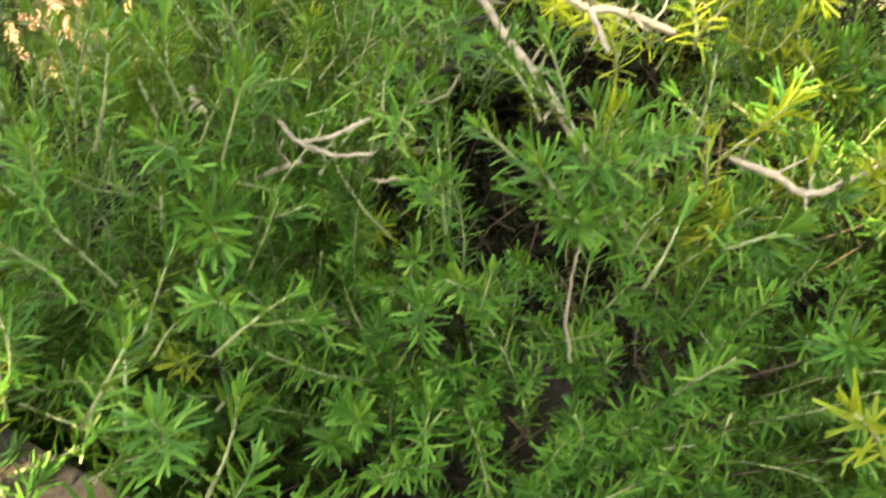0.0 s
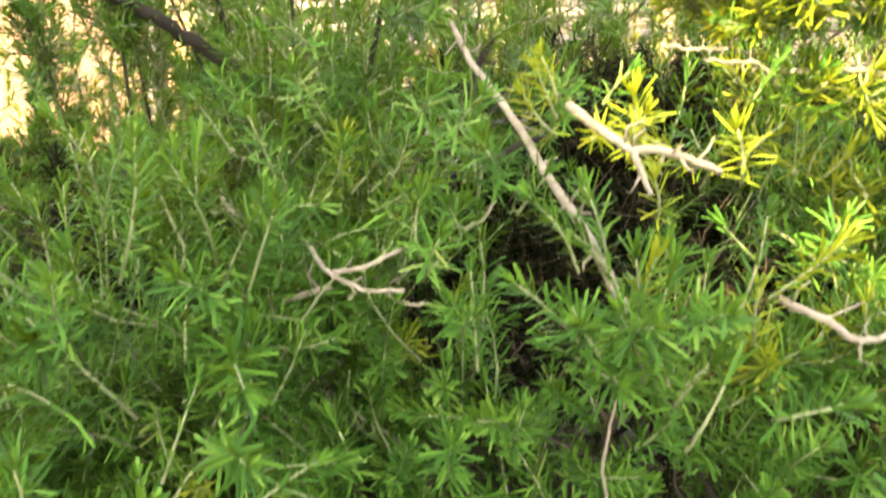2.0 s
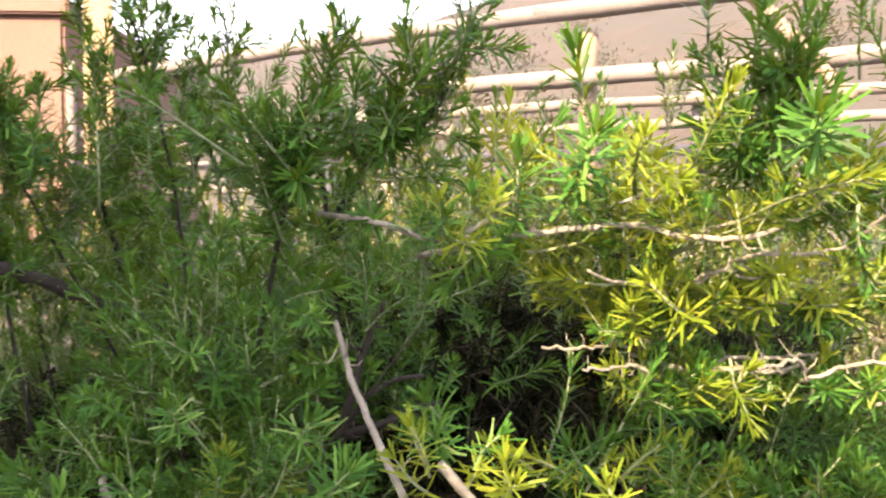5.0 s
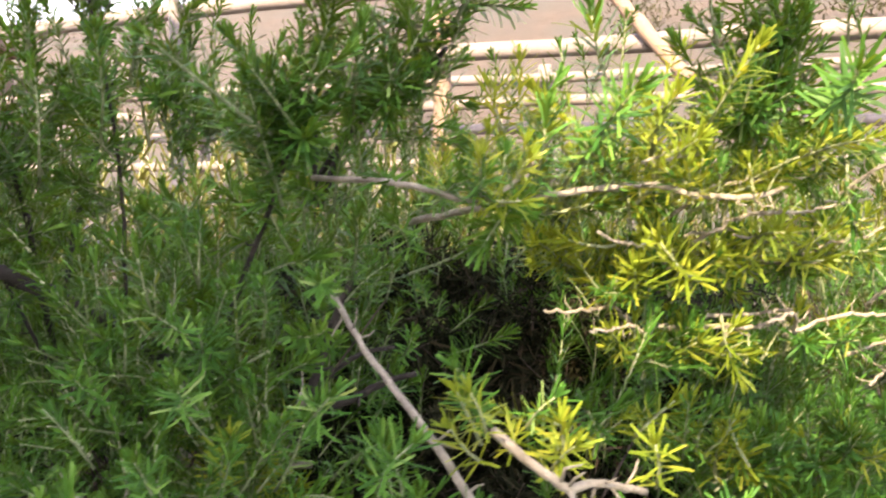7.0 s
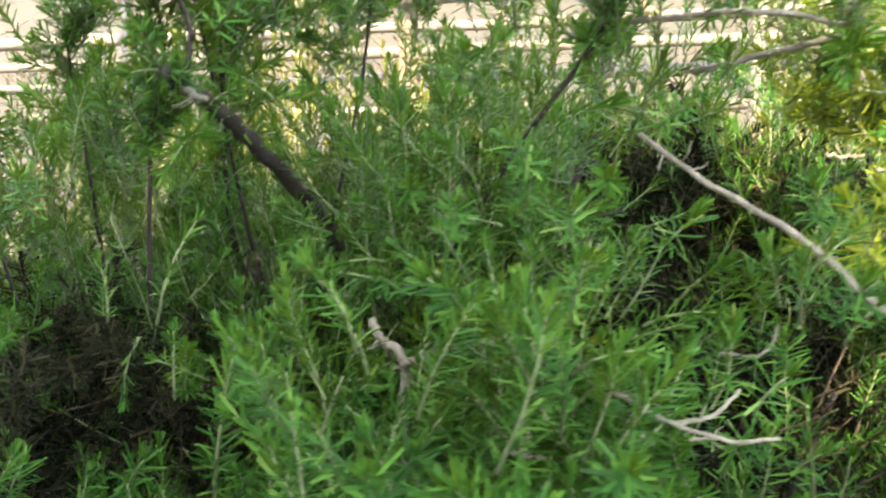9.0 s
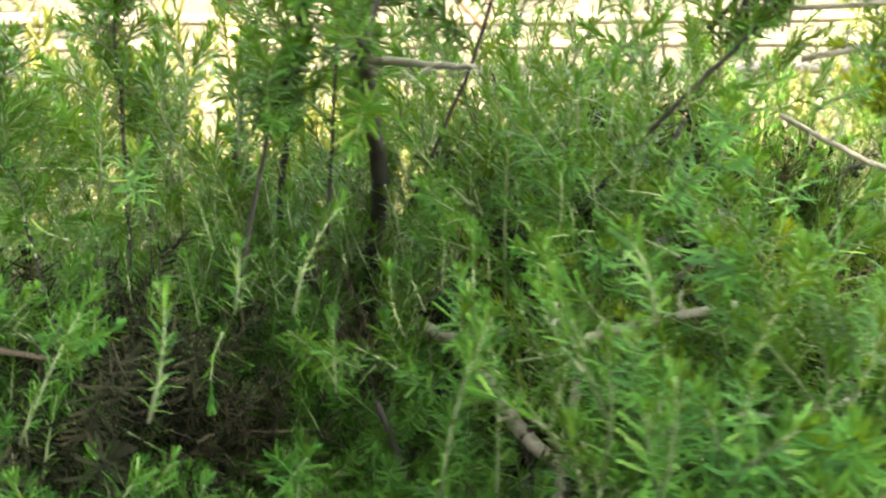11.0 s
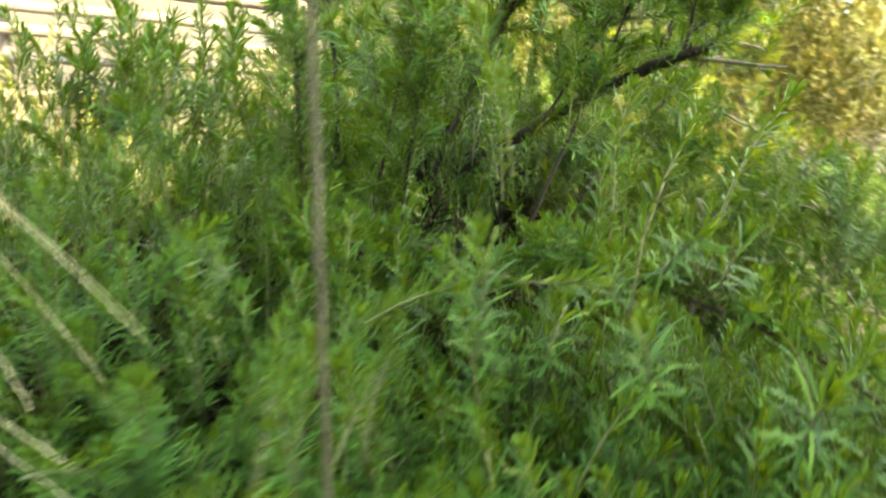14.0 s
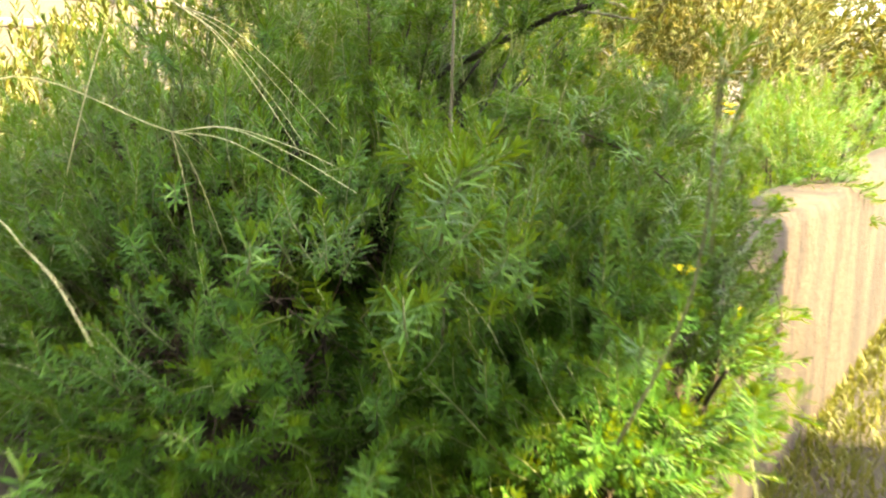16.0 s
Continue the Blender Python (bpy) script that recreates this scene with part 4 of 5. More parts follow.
clothe(left, ((-0.16, 0.76, 0.76), (-0.15, 0.72, 0.82), (-0.155, 0.67, 0.90), (-0.165, 0.65, 0.95)), 34, ("brush", "brush", "airy"), 0.04, 0.06)
clothe(left, ((-0.19, 0.72, 0.82), (-0.20, 0.68, 0.90), (-0.205, 0.66, 0.97)), 20, ("brush", "airy"), 0.035, 0.06)
clothe(left, ((-0.11, 0.72, 0.80), (-0.105, 0.68, 0.88), (-0.10, 0.66, 0.95)), 16, ("brush", "airy"), 0.04, 0.06)
clothe(left, ((-0.24, 0.74, 0.78), (-0.26, 0.69, 0.85), (-0.27, 0.67, 0.89)), 22, ("brush", "rosette"), 0.035, 0.06)
clothe(main, ((-0.025, 0.605, 0.804), (0.005, 0.598, 0.851), (0.033, 0.579, 0.867), (0.060, 0.570, 0.92)), 28, ("brush", "brush", "rosette"), 0.035, 0.055)
clothe(main, ((-0.054, 0.560, 0.80), (-0.044, 0.546, 0.835), (-0.042, 0.538, 0.86)), 22, ("rosette", "rosette", "brush"), 0.03, 0.045, 1.0, 0.5)
clothe(main, ((0.21, 0.53, 0.83), (0.225, 0.53, 0.86), (0.25, 0.53, 0.895)), 26, ("rosette", "brush"), 0.03, 0.05)
clothe(main, ((0.094, 0.516, 0.805), (0.150, 0.507, 0.810), (0.199, 0.487, 0.804), (0.272, 0.509, 0.837)), 26, ("young_lit", "young_lit", "rosette"), 0.02, 0.035, 0.9, 0.5)
clothe(main, ((0.009, 0.506, 0.811), (0.039, 0.480, 0.803), (0.062, 0.486, 0.810), (0.111, 0.548, 0.842)), 12, ("young_lit", "rosette"), 0.02, 0.032, 1.0, 0.5)
clothe(main, ((0.11, 0.58, 0.79), (0.20, 0.58, 0.80), (0.32, 0.57, 0.82)), 50, ("young_lit", "airy", "rosette"), 0.03, 0.05)
clothe(main, ((0.10, 0.60, 0.76), (0.20, 0.59, 0.75), (0.34, 0.57, 0.76)), 56, ("young_lit", "airy", "rosette"), 0.03, 0.05)
clothe(main, ((0.17, 0.57, 0.70), (0.25, 0.57, 0.70), (0.36, 0.55, 0.71)), 50, ("young_lit", "rosette", "airy"), 0.03, 0.045)
clothe(main, ((0.20, 0.52, 0.64), (0.28, 0.52, 0.64), (0.38, 0.50, 0.66)), 50, ("young_lit", "rosette", "airy"), 0.03, 0.045)
clothe(main, ((0.13, 0.46, 0.56), (0.20, 0.45, 0.58), (0.30, 0.45, 0.60)), 36, ("young_lit", "rosette", "airy"), 0.03, 0.045)

# arching shoots and near rosettes of the spreading shrub
clothe(west, ((-0.43, 0.977, 0.610), (-0.48, 0.955, 0.640), (-0.532, 0.938, 0.645), (-0.50, 0.90, 0.635), (-0.44, 0.89, 0.615)), 56, ("brush",), 0.025, 0.04, 0.5, 0.7)
clothe(west, ((-0.40, 0.80, 0.600), (-0.45, 0.795, 0.618), (-0.50, 0.788, 0.630), (-0.557, 0.766, 0.635), (-0.58, 0.72, 0.620), (-0.592, 0.672, 0.600), (-0.60, 0.62, 0.57)), 90, ("brush", "brush", "rosette"), 0.025, 0.04, 0.5, 0.7)
branch(west, ((-0.40, 0.80, 0.590), (-0.50, 0.788, 0.622), (-0.557, 0.766, 0.630), (-0.592, 0.672, 0.596), (-0.60, 0.62, 0.56)), 0.002, 0.0012, TWIG, "branch", 3)
branch(west, ((-0.571, 0.839, 0.510), (-0.593, 0.788, 0.522), (-0.615, 0.731, 0.530)), 0.0030, 0.0022, DARK_BARK, "branch", 4)
clothe(west, ((-0.591, 0.825, 0.515), (-0.614, 0.740, 0.537), (-0.639, 0.661, 0.541)), 60, ("rosette", "airy", "brush"), 0.03, 0.05, 0.3, 0.8)
cluster(west, (-0.965, 0.922, 0.590), 0.030, 9, ("bold",), 0.8, 0.05, 0.065)
cluster(west, (-0.945, 0.920, 0.550), 0.045, 14, ("bold", "rosette"), 0.9, 0.035, 0.055)
cluster(west, (-0.915, 0.880, 0.530), 0.045, 16, ("rosette", "airy"), 0.9, 0.035, 0.055)
cluster(west, (-0.90, 1.00, 0.52), 0.06, 18, ("rosette", "brush"), 0.8, 0.035, 0.055)
for base, tip in (((-0.522, 0.772, 0.625), (-0.535, 0.755, 0.700)), ((-0.532, 0.760, 0.690), (-0.538, 0.752, 0.750)), ((-0.554, 0.764, 0.653), (-0.544, 0.755, 0.722))):
    put_sprig(west, base, tip, "airy")
clothe(left, ((-0.48, 0.962, 0.60), (-0.475, 0.965, 0.70), (-0.468, 0.968, 0.80), (-0.465, 0.97, 0.86)), 60, ("brush",), 0.03, 0.05, 0.7, 0.7)
branch(left, ((-0.44, 1.0, 0.45), (-0.48, 0.962, 0.60), (-0.475, 0.965, 0.70), (-0.465, 0.97, 0.86)), 0.003, 0.0014, TWIG, "branch", 4)

# upright and arching limbs that stand over the crown towards the lawn
for line, n, thick in ((((-0.33, 0.97, 0.52), (-0.340, 0.930, 0.66), (-0.347, 0.905, 0.755), (-0.352, 0.885, 0.825), (-0.325, 0.850, 0.850)), 54, 0.0020),
                       (((-0.235, 1.00, 0.50), (-0.238, 0.978, 0.66), (-0.230, 0.976, 0.75), (-0.205, 0.985, 0.85), (-0.185, 0.990, 0.93)), 60, 0.0034),
                       (((-0.30, 0.80, 0.62), (-0.295, 0.745, 0.74), (-0.284, 0.715, 0.80), (-0.292, 0.690, 0.875)), 40, 0.0018),
                       (((-0.39, 0.92, 0.54), (-0.415, 0.900, 0.66), (-0.430, 0.885, 0.74), (-0.438, 0.875, 0.79)), 40, 0.0016)):
    branch(left, line, thick, thick * 0.5, DARK_BARK, "branch", 5)
    clothe(left, line[1:], n, ("brush", "brush", "airy"), 0.03, 0.055, 0.6, 0.7)
# grey forked stump and the pale limb behind it
branch(main, ((-0.166, 0.625, 0.42), (-0.162, 0.612, 0.54), (-0.157, 0.603, 0.612), (-0.170, 0.609, 0.628), (-0.175, 0.613, 0.640)), 0.0036, 0.0024, PALE_BARK, "stump", 7, "forked grey stump with peeling bark", rough=0.15, wobble=0.001)
branch(main, ((-0.158, 0.606, 0.612), (-0.143, 0.565, 0.628), (-0.123, 0.519, 0.644)), 0.0032, 0.0024, PALE_BARK, "branch", 4, rough=0.12)
branch(main, ((-0.095, 0.670, 0.585), (-0.062, 0.635, 0.622), (-0.045, 0.610, 0.655), (-0.033, 0.592, 0.680)), 0.0034, 0.0020, PALE_BARK, "branch", 9, rough=0.15, stub_len=0.02)

# tufts that fill the middle of the large shrub
for spot, size, n in (((-0.06, 0.55, 0.660), 0.05, 26), ((-0.11, 0.52, 0.650), 0.05, 22), ((-0.09, 0.60, 0.700), 0.05, 22), ((-0.13, 0.62, 0.690), 0.05, 20), ((-0.06, 0.50, 0.610), 0.05, 18), ((-0.15, 0.70, 0.70), 0.06, 22), ((-0.20, 0.60, 0.55), 0.05, 18), ((-0.14, 0.57, 0.55), 0.05, 16), ((-0.22, 0.66, 0.60), 0.05, 16), ((-0.26, 0.58, 0.50), 0.05, 16)):
    cluster(main, spot, size, n, ("rosette", "airy", "brush"), 0.8, 0.03, 0.05)

for spot in ((-0.07, 0.74, 0.59), (-0.07, 0.67, 0.57), (-0.07, 0.6, 0.56), (-0.08, 0.69, 0.53), (-0.09, 0.62, 0.51), (-0.07, 0.58, 0.6), (-0.06, 0.65, 0.63)):
    cluster(main, spot, 0.05, 20, ("airy", "rosette", "airy", "young_lit"), 0.9, 0.035, 0.06)

# the dense near rosettes over the foot of the bare branch
cluster(main, (0.063, 0.387, 0.605), 0.028, 12, ("rosette", "brush"), 1.0, 0.035, 0.05)
cluster(main, (0.080, 0.380, 0.585), 0.035, 12, ("rosette", "airy"), 0.9, 0.035, 0.05)
cluster(main, (-0.01, 0.46, 0.655), 0.03, 7, ("rosette",), 1.0, 0.03, 0.045)

clothe(left, ((-0.21, 0.76, 0.73), (-0.245, 0.70, 0.76), (-0.285, 0.635, 0.785)), 14, ("brush", "rosette"), 0.025, 0.04, 0.8, 0.8)
cluster(main, (0.046, 0.448, 0.690), 0.018, 5, ("rosette", "young_lit"), 1.0, 0.025, 0.035)
cluster(west, (-0.79, 0.90, 0.60), 0.03, 8, ("rosette", "airy"), 0.9, 0.035, 0.05)
# thin shoots at the rim of the hollow
for spot, n in (((0.006, 0.753, 0.71), 16), ((0.049, 0.795, 0.723), 14), ((0.011, 0.726, 0.674), 14), ((0.097, 0.833, 0.731), 8), ((0.173, 0.821, 0.719), 5)):
    for _ in range(n):
        d = Vector([RNG.gauss(0, 0.5) for _ in range(3)])
        b = Vector(spot) + d * 0.04 - Vector((0, 0, 0.03))
        put_sprig(main, b, b + (d * 0.8 + Vector((0, -0.3, 0.9))).normalized() * rnd(0.035, 0.06), RNG.choice(("airy", "rosette", "brush")))
# shoots that rise behind the leaning stem, against the slope
for spot, n in (((-0.355, 1.190, 0.725), 16), ((-0.330, 1.130, 0.725), 16), ((-0.305, 1.075, 0.74), 14), ((-0.26, 1.18, 0.75), 7), ((-0.40, 1.065, 0.715), 12)):
    cluster(left, spot, 0.05, n, ("airy", "rosette", "brush"), 1.4, 0.05, 0.085)
for spot, n in (((-0.43, 0.80, 0.50), 12), ((-0.46, 0.84, 0.53), 12), ((-0.40, 0.76, 0.47), 10)):
    cluster(west, spot, 0.05, n, ("airy", "rosette"), 1.0, 0.04, 0.06)
# taller shoots at the back of the crowns
for spot, n in (((-0.02, 1.02, 0.76), 44), ((0.12, 1.02, 0.79), 50), ((0.27, 0.98, 0.79), 50), ((0.40, 0.90, 0.77), 40)):
    cluster(main if spot[0] > -0.1 else left, spot, 0.10, n, ("brush", "airy"), 1.3, 0.06, 0.09)

cluster(main, (-0.075, 0.600, 0.600), 0.030, 12, ("rosette", "airy"), 0.9, 0.03, 0.05)
cluster(main, (-0.085, 0.590, 0.555), 0.035, 10, ("rosette", "airy"), 0.9, 0.03, 0.05)

cluster(main, (-0.054, 0.578, 0.460), 0.028, 12, ("rosette", "airy"), 0.9, 0.03, 0.045)
cluster(main, (-0.059, 0.676, 0.437), 0.025, 12, ("rosette", "airy"), 0.9, 0.03, 0.045)

cluster(main, (-0.034, 0.592, 0.805), 0.02, 6, ("rosette", "brush"), 1.0, 0.03, 0.04)
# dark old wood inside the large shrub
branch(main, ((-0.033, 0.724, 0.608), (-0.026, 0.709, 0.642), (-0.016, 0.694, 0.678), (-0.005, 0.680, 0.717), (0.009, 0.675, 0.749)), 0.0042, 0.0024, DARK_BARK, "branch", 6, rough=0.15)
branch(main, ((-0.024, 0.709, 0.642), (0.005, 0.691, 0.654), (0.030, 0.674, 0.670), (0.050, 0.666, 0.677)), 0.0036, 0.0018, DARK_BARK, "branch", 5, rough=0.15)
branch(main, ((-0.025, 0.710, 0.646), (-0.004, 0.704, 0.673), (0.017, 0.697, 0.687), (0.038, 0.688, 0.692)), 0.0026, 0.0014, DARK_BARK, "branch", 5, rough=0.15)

# knobby pale twigs among the sunlit tufts
for i in range(22):
    x, y, z = rnd(0.17, 0.38), rnd(0.50, 0.58), rnd(0.67, 0.84)
    run, rise = rnd(0.03, 0.08) * (1 if i % 3 else -1), rnd(-0.012, 0.02)
    branch(main, ((x, y + 0.03, z - 0.015), (x + run * 0.35, y + 0.01, z + rise * 0.3), (x + run * 0.7, y, z + rise * 0.5), (x + run, y - 0.008, z + rise)), 0.0013, 0.0009, PALE_BARK, "twig", 9, rough=0.2, wobble=0.0012, stub_len=0.009)

# fresh growth on the sunny side, sunlight's yellow put into the leaf colour
clothe(main, ((0.103, 0.529, 0.663), (0.152, 0.512, 0.669), (0.207, 0.501, 0.654)), 13, ("young_lit", "rosette", "airy"), 0.03, 0.045)
clothe(main, ((0.134, 0.491, 0.618), (0.167, 0.483, 0.622), (0.209, 0.482, 0.611)), 5, ("airy", "rosette"), 0.03, 0.045)
clothe(main, ((0.15, 0.56, 0.74), (0.25, 0.55, 0.76), (0.38, 0.53, 0.78)), 40, ("young_lit", "young_lit", "airy"), 0.03, 0.045)

# shoots that spill over the top of the wall
for spot, n in (((-0.33, 0.52, 0.45), 20), ((-0.43, 0.57, 0.44), 20), ((-0.20, 0.36, 0.485), 16), ((-0.28, 0.42, 0.485), 16), ((-0.12, 0.28, 0.485), 12), ((-0.24, 0.37, 0.49), 14), ((-0.16, 0.33, 0.49), 14)):
    cluster(main, spot, 0.06, n, ("brush", "rosette", "airy"), 0.5, 0.03, 0.06)

# a leafy tip that stands out of the low shrub by the wall
branch(low, ((-0.715, 0.640, 0.250), (-0.728, 0.590, 0.290), (-0.733, 0.562, 0.318)), 0.0016, 0.0010, GREY_STEM, "branch", 3)
put_sprig(low, (-0.730, 0.580, 0.305), (-0.736, 0.530, 0.345), "bold")
put_sprig(low, (-0.728, 0.575, 0.300), (-0.725, 0.515, 0.325), "bold")
put_sprig(low, (-0.735, 0.590, 0.290), (-0.745, 0.550, 0.335), "bold")

# ---- grass with fingered seed heads ----


def seed_grass(foot, hub, lead, tips):
    root = thing("seed_grass", foot, "thin pale grass stalk with a fingered drooping seed head", "grass stalk", "seed heads over the shrub")
    g = Geo()
    f, h, l = (np.array(v) for v in (foot, hub, lead))
    tube(g, smooth_line([f, f * 0.45 + l * 0.55 + np.array((0, 0, 0.06)), l, h], 8) - f, np.linspace(0.0009, 0.0006, 25), 5)
    part("culm", g.mesh("culm", (STRAW,)), root)
    for t in tips:
        t = np.array(t)
        up = np.array((0, 0, 0.09 * np.linalg.norm(t - h)))
        line = smooth_line([h, h * 0.66 + t * 0.34 + up, h * 0.3 + t * 0.7 + up * 0.7, t], 8)
        g = Geo()
        tube(g, line - f, np.linspace(0.00045, 0.00025, len(line)), 4)
        for i in range(1, len(line)):
            for u in (0.0, 0.33, 0.66):
                p = line[i - 1] * (1 - u) + line[i] * u
                d, side, up2 = frame_of(line[i] - line[i - 1])
                s = 1 if (i * 3 + int(u * 3)) % 2 else -1
                leaf(g, p - f, d + side * s * 0.2, up2, 0.0030, 0.0009, 0)
        part("raceme", g.mesh("raceme", (STRAW,)), root)
    return root


seed_grass((-0.70, 1.62, 0.2), (-0.705, 1.163, 0.621), (-0.690, 1.330, 0.668), ((-0.845, 0.985, 0.580), (-0.735, 1.013, 0.560), (-0.770, 0.998, 0.592), (-0.660, 1.143, 0.425), (-0.600, 1.120, 0.560), (-0.662, 1.119, 0.488)))
seed_grass((-0.46, 1.42, 0.2), (-0.685, 1.158, 0.744), (-0.64, 1.215, 0.765), ((-0.686, 1.004, 0.624), (-0.625, 1.025, 0.612), (-0.667, 1.030, 0.596), (-0.724, 1.037, 0.600)))
seed_grass((-0.72, 1.52, 0.2), (-0.804, 1.268, 0.520), (-0.77, 1.32, 0.545), ((-0.735, 1.217, 0.372), (-0.845, 1.209, 0.450), (-0.80, 1.212, 0.405)))

# ---- yellow flowers at the wall ----


def flower(foot, head, size):
    root = thing("yellow_flower", foot, "small bright yellow daisy flower on a thin stalk", "flower", "yellow flowers by the wall")
    f, h = np.array(foot), np.array(head)
    g = Geo()
    tube(g, smooth_line([f, (f + h) / 2 + 0.01, h], 6) - f, [0.0012] * 13, 5)
    part("stalk", g.mesh("stalk", (STEM,)), root)
    g = Geo()
    tube(g, [h - f - np.array((0, 0, 0.002)), h - f + np.array((0, 0, 0.002))], [size * 0.3, size * 0.24], 8)
    part("flower_centre", g.mesh("flower_centre", (PETAL,)), root)
    for i in range(9):
        a = i * 2 * math.pi / 9
        g = Geo()
        leaf(g, h - f, np.array((math.cos(a), math.sin(a), 0.25)), np.array((0, 0, 1.0)), size, size * 0.5, 0.1)
        part("petal", g.mesh("petal", (PETAL,)), root)


for fx, fy, fz, hx, hy, hz, sz in ((-0.72, 0.70, 0.0, -0.769, 0.661, 0.491, 0.015), (-0.56, 0.42, 0.0, -0.500, 0.462, 0.372, 0.018), (-0.60, 0.44, 0.0, -0.545, 0.485, 0.385, 0.014),
                                   (0.17, 0.23, 0.2, 0.153, 0.217, 0.625, 0.020), (0.19, 0.22, 0.2, 0.165, 0.208, 0.610, 0.018)):
    flower((fx, fy, fz), (hx, hy, hz), sz)

# ---- yellowish weeds behind the shrubs ----
for spot, rad, n in (((-0.25, 2.15, 0.40), (0.28, 0.28, 0.24), 80), ((0.15, 2.4, 0.45), (0.36, 0.3, 0.30), 110), ((0.62, 2.1, 0.34), (0.36, 0.3, 0.22), 90), ((1.15, 2.0, 0.34), (0.40, 0.3, 0.22), 90),
                     ((-0.85, 2.5, 0.34), (0.35, 0.3, 0.20), 60), ((-1.5, 2.7, 0.36), (0.4, 0.3, 0.24), 60), ((1.7, 1.6, 0.40), (0.42, 0.36, 0.30), 130), ((0.9, 2.75, 0.40), (0.5, 0.3, 0.28), 110), ((1.9, 2.3, 0.42), (0.5, 0.35, 0.32), 120),
                     ((1.35, 0.85, 0.42), (0.35, 0.35, 0.26), 110), ((2.0, 0.45, 0.42), (0.4, 0.4, 0.28), 110), ((2.5, 1.2, 0.45), (0.45, 0.4, 0.3), 110), ((2.8, -0.3, 0.42), (0.4, 0.4, 0.28), 110), ((3.4, 0.4, 0.5), (0.5, 0.5, 0.35), 110)):
    shrub("weed_clump", "tall yellow-green weeds in the sun behind the rosemary", spot, rad, n, (0, -1, 0), (("weed", 1),), lean=1.4, twigs=0.0, single=0, edge=-9.0, category="weeds", group="weeds behind the shrubs")
for spot, rad in (((4.6, -1.2, 0.8), (0.9, 0.8, 0.8)), ((4.3, -2.8, 0.7), (0.9, 0.8, 0.8)), ((5.6, 0.4, 0.9), (0.9, 0.9, 0.9)), ((3.6, 0.9, 0.7), (0.7, 0.7, 0.6)), ((2.9, -0.9, 0.6), (0.6, 0.5, 0.6)), ((3.1, -0.1, 0.7), (0.6, 0.6, 0.6)), ((2.6, -2.2, 0.5), (0.6, 0.5, 0.5))):
    shrub("sunny_shrub", "leafy yellow-green shrub across the lawn in full sun", spot, rad, 420, (-1, 0, 0), (("weed", 1),), base_z=0.0, edge=-9.0, lean=0.9, twigs=0.0, scale=1.4, single=0, category="shrub", group="shrubs across the lawn")

# ---- pole fence, timber post and rendered building ----
FA, FD = np.array((-0.32, 4.5)), np.array((1.0, -0.69))


def pole(parent, a, b, r, material, name, label=""):
    g = Geo()
    a, b = np.array(a, float), np.array(b, float)
    line = np.array([a + (b - a) * i / 14 for i in range(15)])
    line[1:-1] += np.array([[rnd(-0.006, 0.006) for _ in range(3)] for _ in range(13)])
    tube(g, line - np.array(parent.location), [r * rnd(0.93, 1.06) for _ in line], 10, 0, 0.03)
    return part(name, g.mesh(name, (material,)), parent, label)


def fence_at(s, z, back=0.0):
    p = FA + FD * s + np.array((0.568, 0.823)) * back
    return (p[0], p[1], z)


fence = thing("pole_fence", fence_at(0, 0.0), "sun-bleached fence of round wooden poles", "fence")
pole(fence, fence_at(-1.6, 1.60), fence_at(0.95, 1.65), 0.038, POLE_WOOD, "rail")
pole(fence, fence_at(0.90, 1.65), fence_at(4.2, 1.64), 0.041, POLE_WOOD, "rail")
pole(fence, fence_at(0.45, 1.36), fence_at(4.2, 1.37), 0.038, POLE_WOOD, "rail")
pole(fence, fence_at(-2.6, 1.24), fence_at(0.5, 1.24), 0.03, POLE_WOOD, "rail")
for s, top in ((0.0, 1.79), (-1.75, 1.7), (2.25, 1.7), (4.1, 1.75)):
    x, y, z = fence_at(s, top, -0.07)
    pole(fence, (x, y, ground_z(x, y) - 0.1), (x, y, top), 0.030, POLE_WOOD, "post")
pole(fence, fence_at(1.62, 1.66, -0.05), fence_at(1.95, 1.20, -0.05), 0.030, BROWN_WOOD, "brace", "weathered brown pole")
x, y, z = fence_at(1.07, 1.5, 0.09)
pole(fence, (x, y, ground_z(x, y) - 0.1), (x, y, 1.56), 0.045, BROWN_WOOD, "post", "dark brown pole")
inner = thing("pole_fence", fence_at(0.5, 0.0, 0.7), "second low pole fence behind the first", "fence")
for z in (1.32, 1.20, 1.07, 0.90):
    pole(inner, fence_at(-2.0, z, 0.7), fence_at(4.5, z + 0.02, 0.7), 0.028, POLE_WOOD, "rail")
for s in (-1.9, -0.4, 1.3, 3.0, 4.4):
    x, y, z = fence_at(s, 1.4, 0.78)
    pole(inner, (x, y, ground_z(x, y) - 0.1), (x, y, 1.4), 0.032, POLE_WOOD, "post")


def box(geo, lo, hi, bevel=0.006):
    bm = bmesh.new()
    bmesh.ops.create_cube(bm, size=1.0)
    for v in bm.verts:
        v.co = Vector([lo[i] + (hi[i] - lo[i]) * (v.co[i] + 0.5) for i in range(3)])
    bmesh.ops.bevel(bm, geom=bm.edges[:], offset=bevel, segments=2, affect="EDGES")
    bm.verts.index_update()
    geo.add([v.co[:] for v in bm.verts], [[v.index for v in f.verts] for f in bm.faces])
    bm.free()


g = Geo()
box(g, (-0.046, -0.046, -0.3), (0.046, 0.046, 2.6))
post = new("timber_post", g.mesh("timber_post", (POST_WOOD,), False))
post.location, post.rotation_euler = (-1.03, 3.06, ground_z(-1.03, 3.06)), (0, 0, 0.4)
tagged(post, "tall square timber post of yellowish wood", "post")

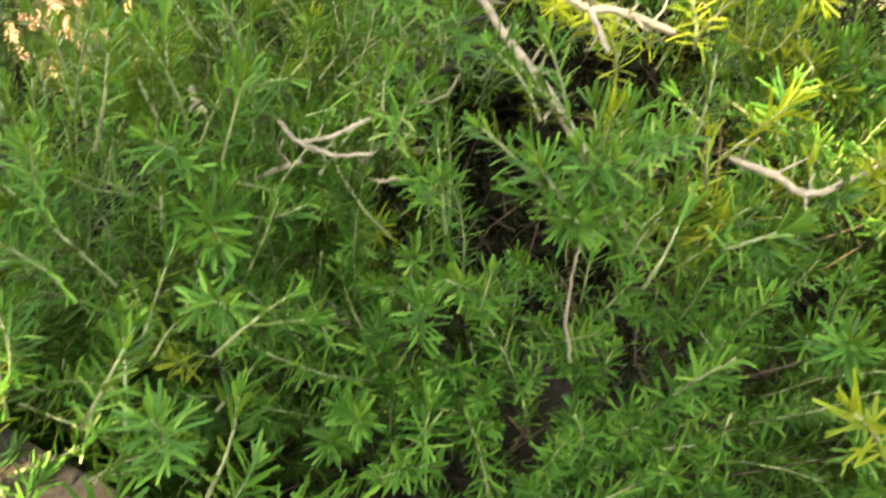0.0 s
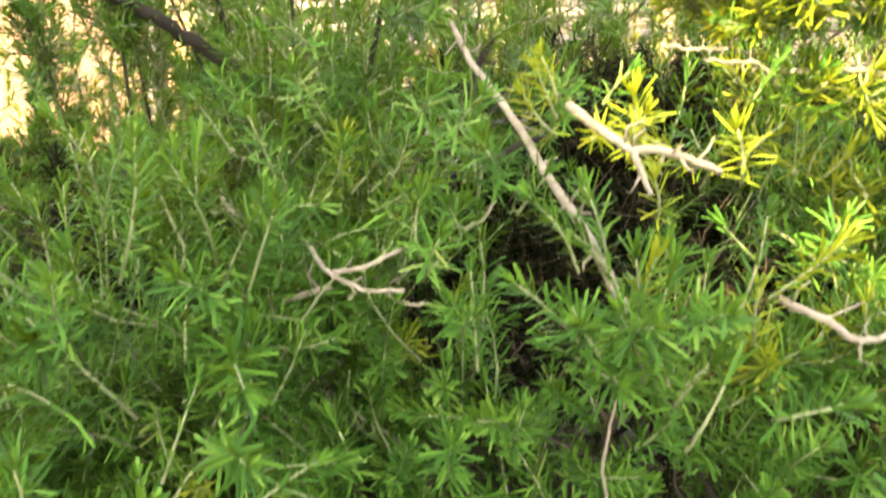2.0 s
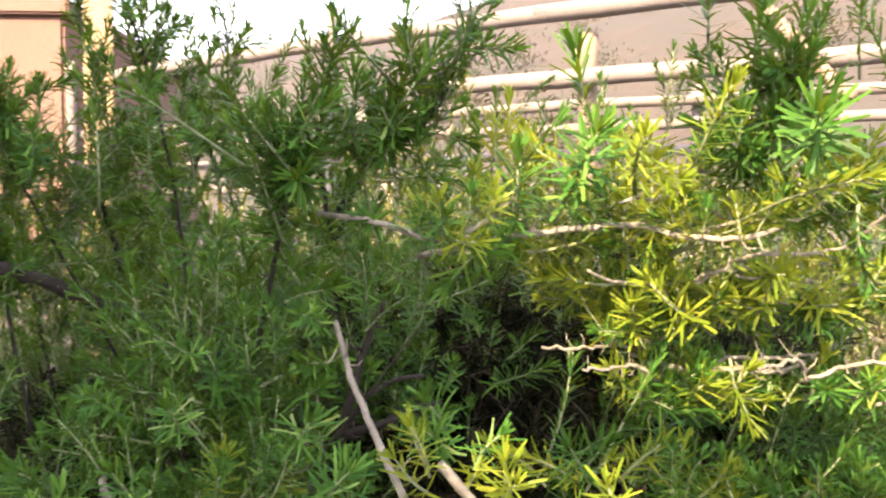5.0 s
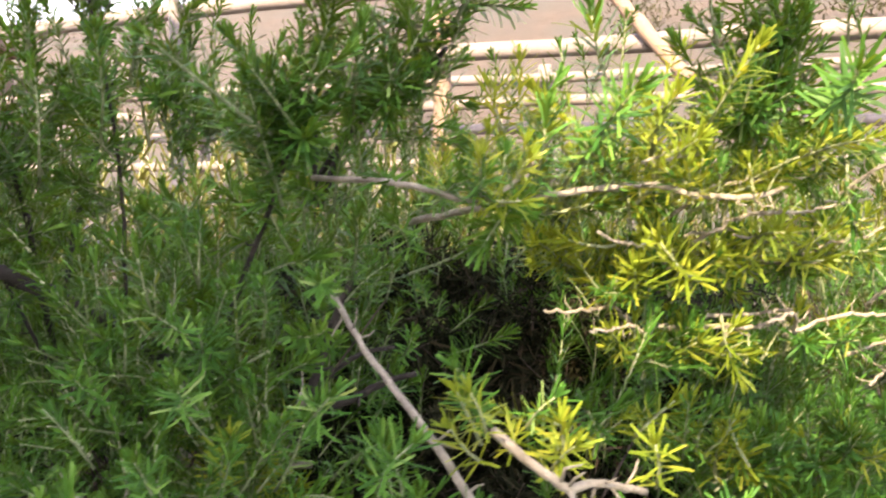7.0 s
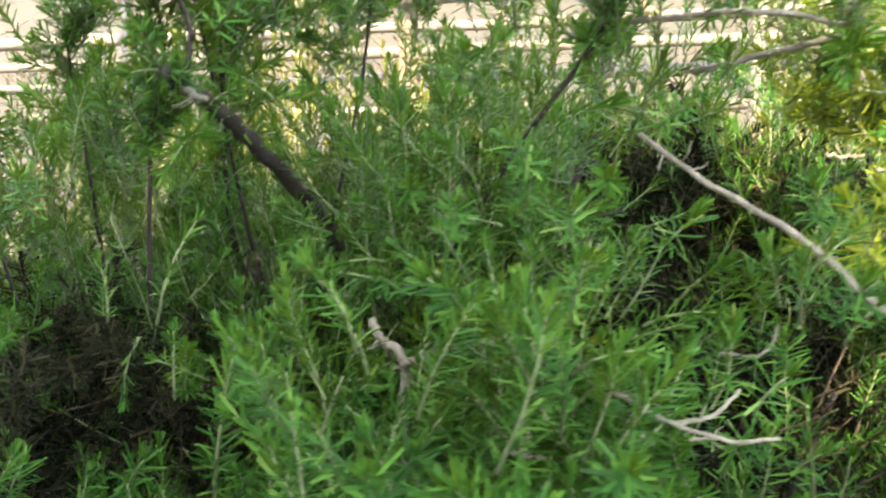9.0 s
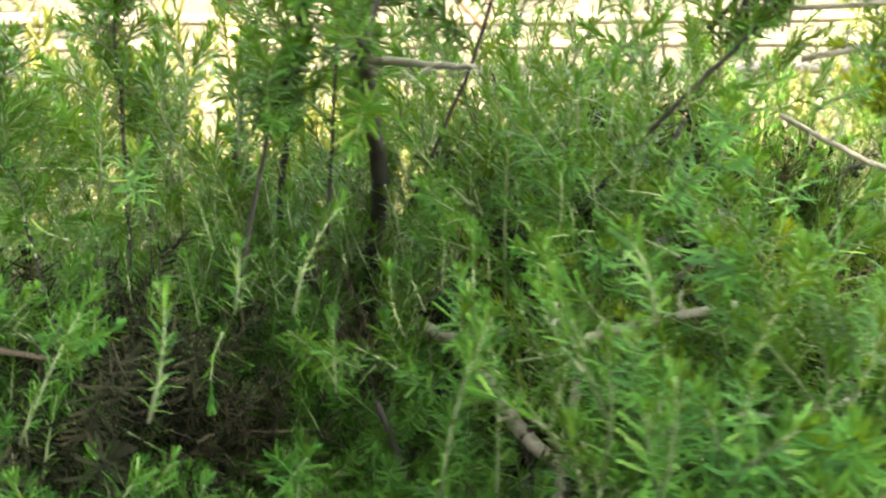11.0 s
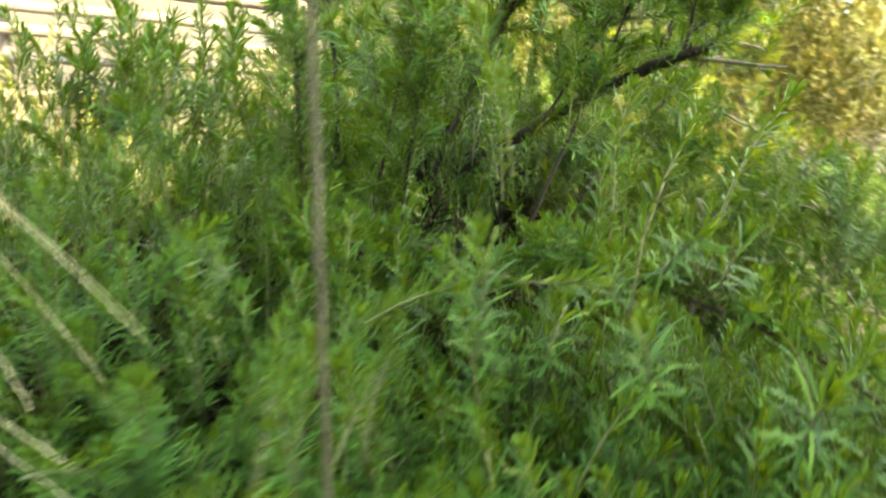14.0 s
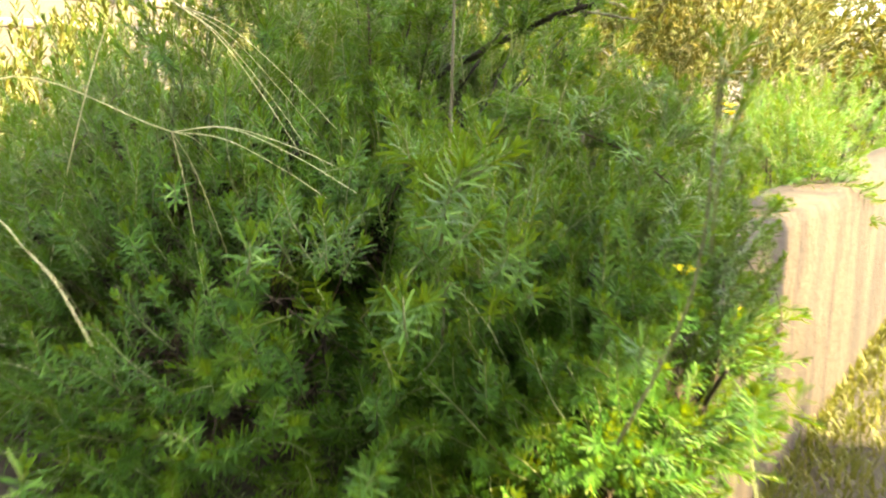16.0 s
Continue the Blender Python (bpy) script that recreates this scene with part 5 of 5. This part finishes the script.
house = thing("outbuilding", (-2.15, 5.65, 0.0), "flat-roofed outbuilding with terracotta render", "building")
g = Geo()
box(g, (-4.2, 0.0, -0.5), (0.0, 3.5, 1.98), 0.02)
part("wall", g.mesh("wall", (RENDERED,), False), house)
g = Geo()
box(g, (-4.25, -0.05, 1.985), (0.05, 3.55, 2.08), 0.015)
part("roof", g.mesh("roof", (RENDERED,), False), house)

# ---- unseen shelter, added towards the sun to throw shade on the shrubs ----
SUN_H, SUN_L = np.array((-0.423, -0.906)), np.array((-0.906, 0.423))
shelter = thing("unseen_shade_shelter", (-1.6, -2.0, 0.0), "unseen timber shelter added to shade the shrubs", "shelter")
o = np.array(shelter.location)


def shade_panel(d0, d1, u0, u1, z):
    g = Geo()
    cs = [np.array((0.05, 0.45)) + SUN_H * d + SUN_L * u for d, u in ((d0, u0), (d1, u0), (d1, u1), (d0, u1))]
    g.add([(*c, z) - o for c in cs] + [(*c, z + 0.06) - o for c in cs], [(3, 2, 1, 0), (4, 5, 6, 7), (0, 1, 5, 4), (1, 2, 6, 5), (2, 3, 7, 6), (3, 0, 4, 7)])
    part("shade_panel", g.mesh("shade_panel", (BROWN_WOOD,), False), shelter)
    return cs


# panel edges set by where sun and shade should fall on leaves and wall
panel = shade_panel(1.75, 3.42, 0.85, 1.75, 3.2) + shade_panel(1.75, 3.37, 0.0, 0.25, 3.2)
shade_panel(1.75, 3.55, 0.252, 0.848, 3.2)
shade_panel(2.56, 2.67, -0.22, -0.05, 3.2)
shade_panel(1.75, 2.35, -0.7, -0.002, 3.2)
shade_panel(3.15, 3.60, -0.22, 0.15, 3.262)
shade_panel(2.90, 2.935, -0.6, -0.002, 3.2)
for c in (panel[2], panel[3], panel[6], panel[7]):
    q = c * 0.94 + np.mean(panel, 0) * 0.06
    pole(shelter, (q[0], q[1], -0.1), (q[0], q[1], 3.21), 0.05, BROWN_WOOD, "post")



def sky_screen(a, b, top, n):
    """Upright boards side by side from a to b, added to block sky light."""
    a, b = np.array(a), np.array(b)
    along = (b - a) / n
    across = np.array((-along[1], along[0])) / np.linalg.norm(along) * 0.012
    for i in range(n):
        p, q = a + along * i, a + along * (i + 0.985)
        off = across * rnd(-0.3, 0.3)
        foot = [p - across + off, q - across + off, q + across + off, p + across + off]
        g = Geo()
        g.add([(*v, -0.1) - o for v in foot] + [(*v, top + rnd(-0.01, 0.0)) - o for v in foot], [(3, 2, 1, 0), (4, 5, 6, 7), (0, 1, 5, 4), (1, 2, 6, 5), (2, 3, 7, 6), (3, 0, 4, 7)])
        part("screen_board", g.mesh("screen_board", (BROWN_WOOD,), False), shelter)


def sunward(d, u):
    return np.array((0.05, 0.45)) + SUN_H * d + SUN_L * u


# two added screens, out of view, that cut the low light of the sky
sky_screen(sunward(3.47, -0.02), sunward(3.47, 2.6), 2.70, 16)
sky_screen(sunward(3.45, 2.6), sunward(-0.6, 2.6), 3.18, 24)

# ---- litter under the shrubs and scrub on the far slope ----
g = Geo()
for _ in range(9000):
    x, y = rnd(-1.0, 1.1), rnd(0.35, 1.7)
    if beyond(x, y) < 0.2:
        continue
    a = rnd(0, 6.28)
    leaf(g, np.array((x, y, ground_z(x, y) + rnd(0.001, 0.012))), np.array((math.cos(a), math.sin(a), rnd(-0.2, 0.3))), np.array((0, 0, 1.0)), rnd(0.012, 0.03), 0.0026, rnd(-0.2, 0.2))
tagged(new("leaf_litter", g.mesh("leaf_litter", (DRY_LEAF,))), "brown fallen needle leaves on the earth", "litter", kind="stuff")

SCRUB = leaf_material("scrub_leaf", [(0.0, (0.03, 0.034, 0.018)), (0.6, (0.055, 0.054, 0.03)), (1.0, (0.10, 0.088, 0.055))], (0.1, 0.1, 0.04), 0.2)
g = Geo()
for _ in range(210):
    r, a = rnd(11, 70), rnd(-1.0, 1.9)
    x, y = r * math.sin(a), r * math.cos(a)
    size = rnd(0.35, 1.3)
    c = np.array((x, y, ground_z(x, y) + size * 0.4))
    for _ in range(420):
        d = np.array([RNG.gauss(0, 0.42) for _ in range(3)]) * (1, 1, 0.75) * size
        n = np.array([RNG.gauss(0, 1) for _ in range(3)])
        leaf(g, c + d, n + (0, 0, 0.8), np.array((0.3, 0.2, 1.0)), size * rnd(0.06, 0.14), size * 0.035, 0.1, 0, 0)
tagged(new("far_scrub", g.mesh("far_scrub", (SCRUB,))), "olive and brown scrub dotted over the far dry slope", "scrub", kind="stuff")
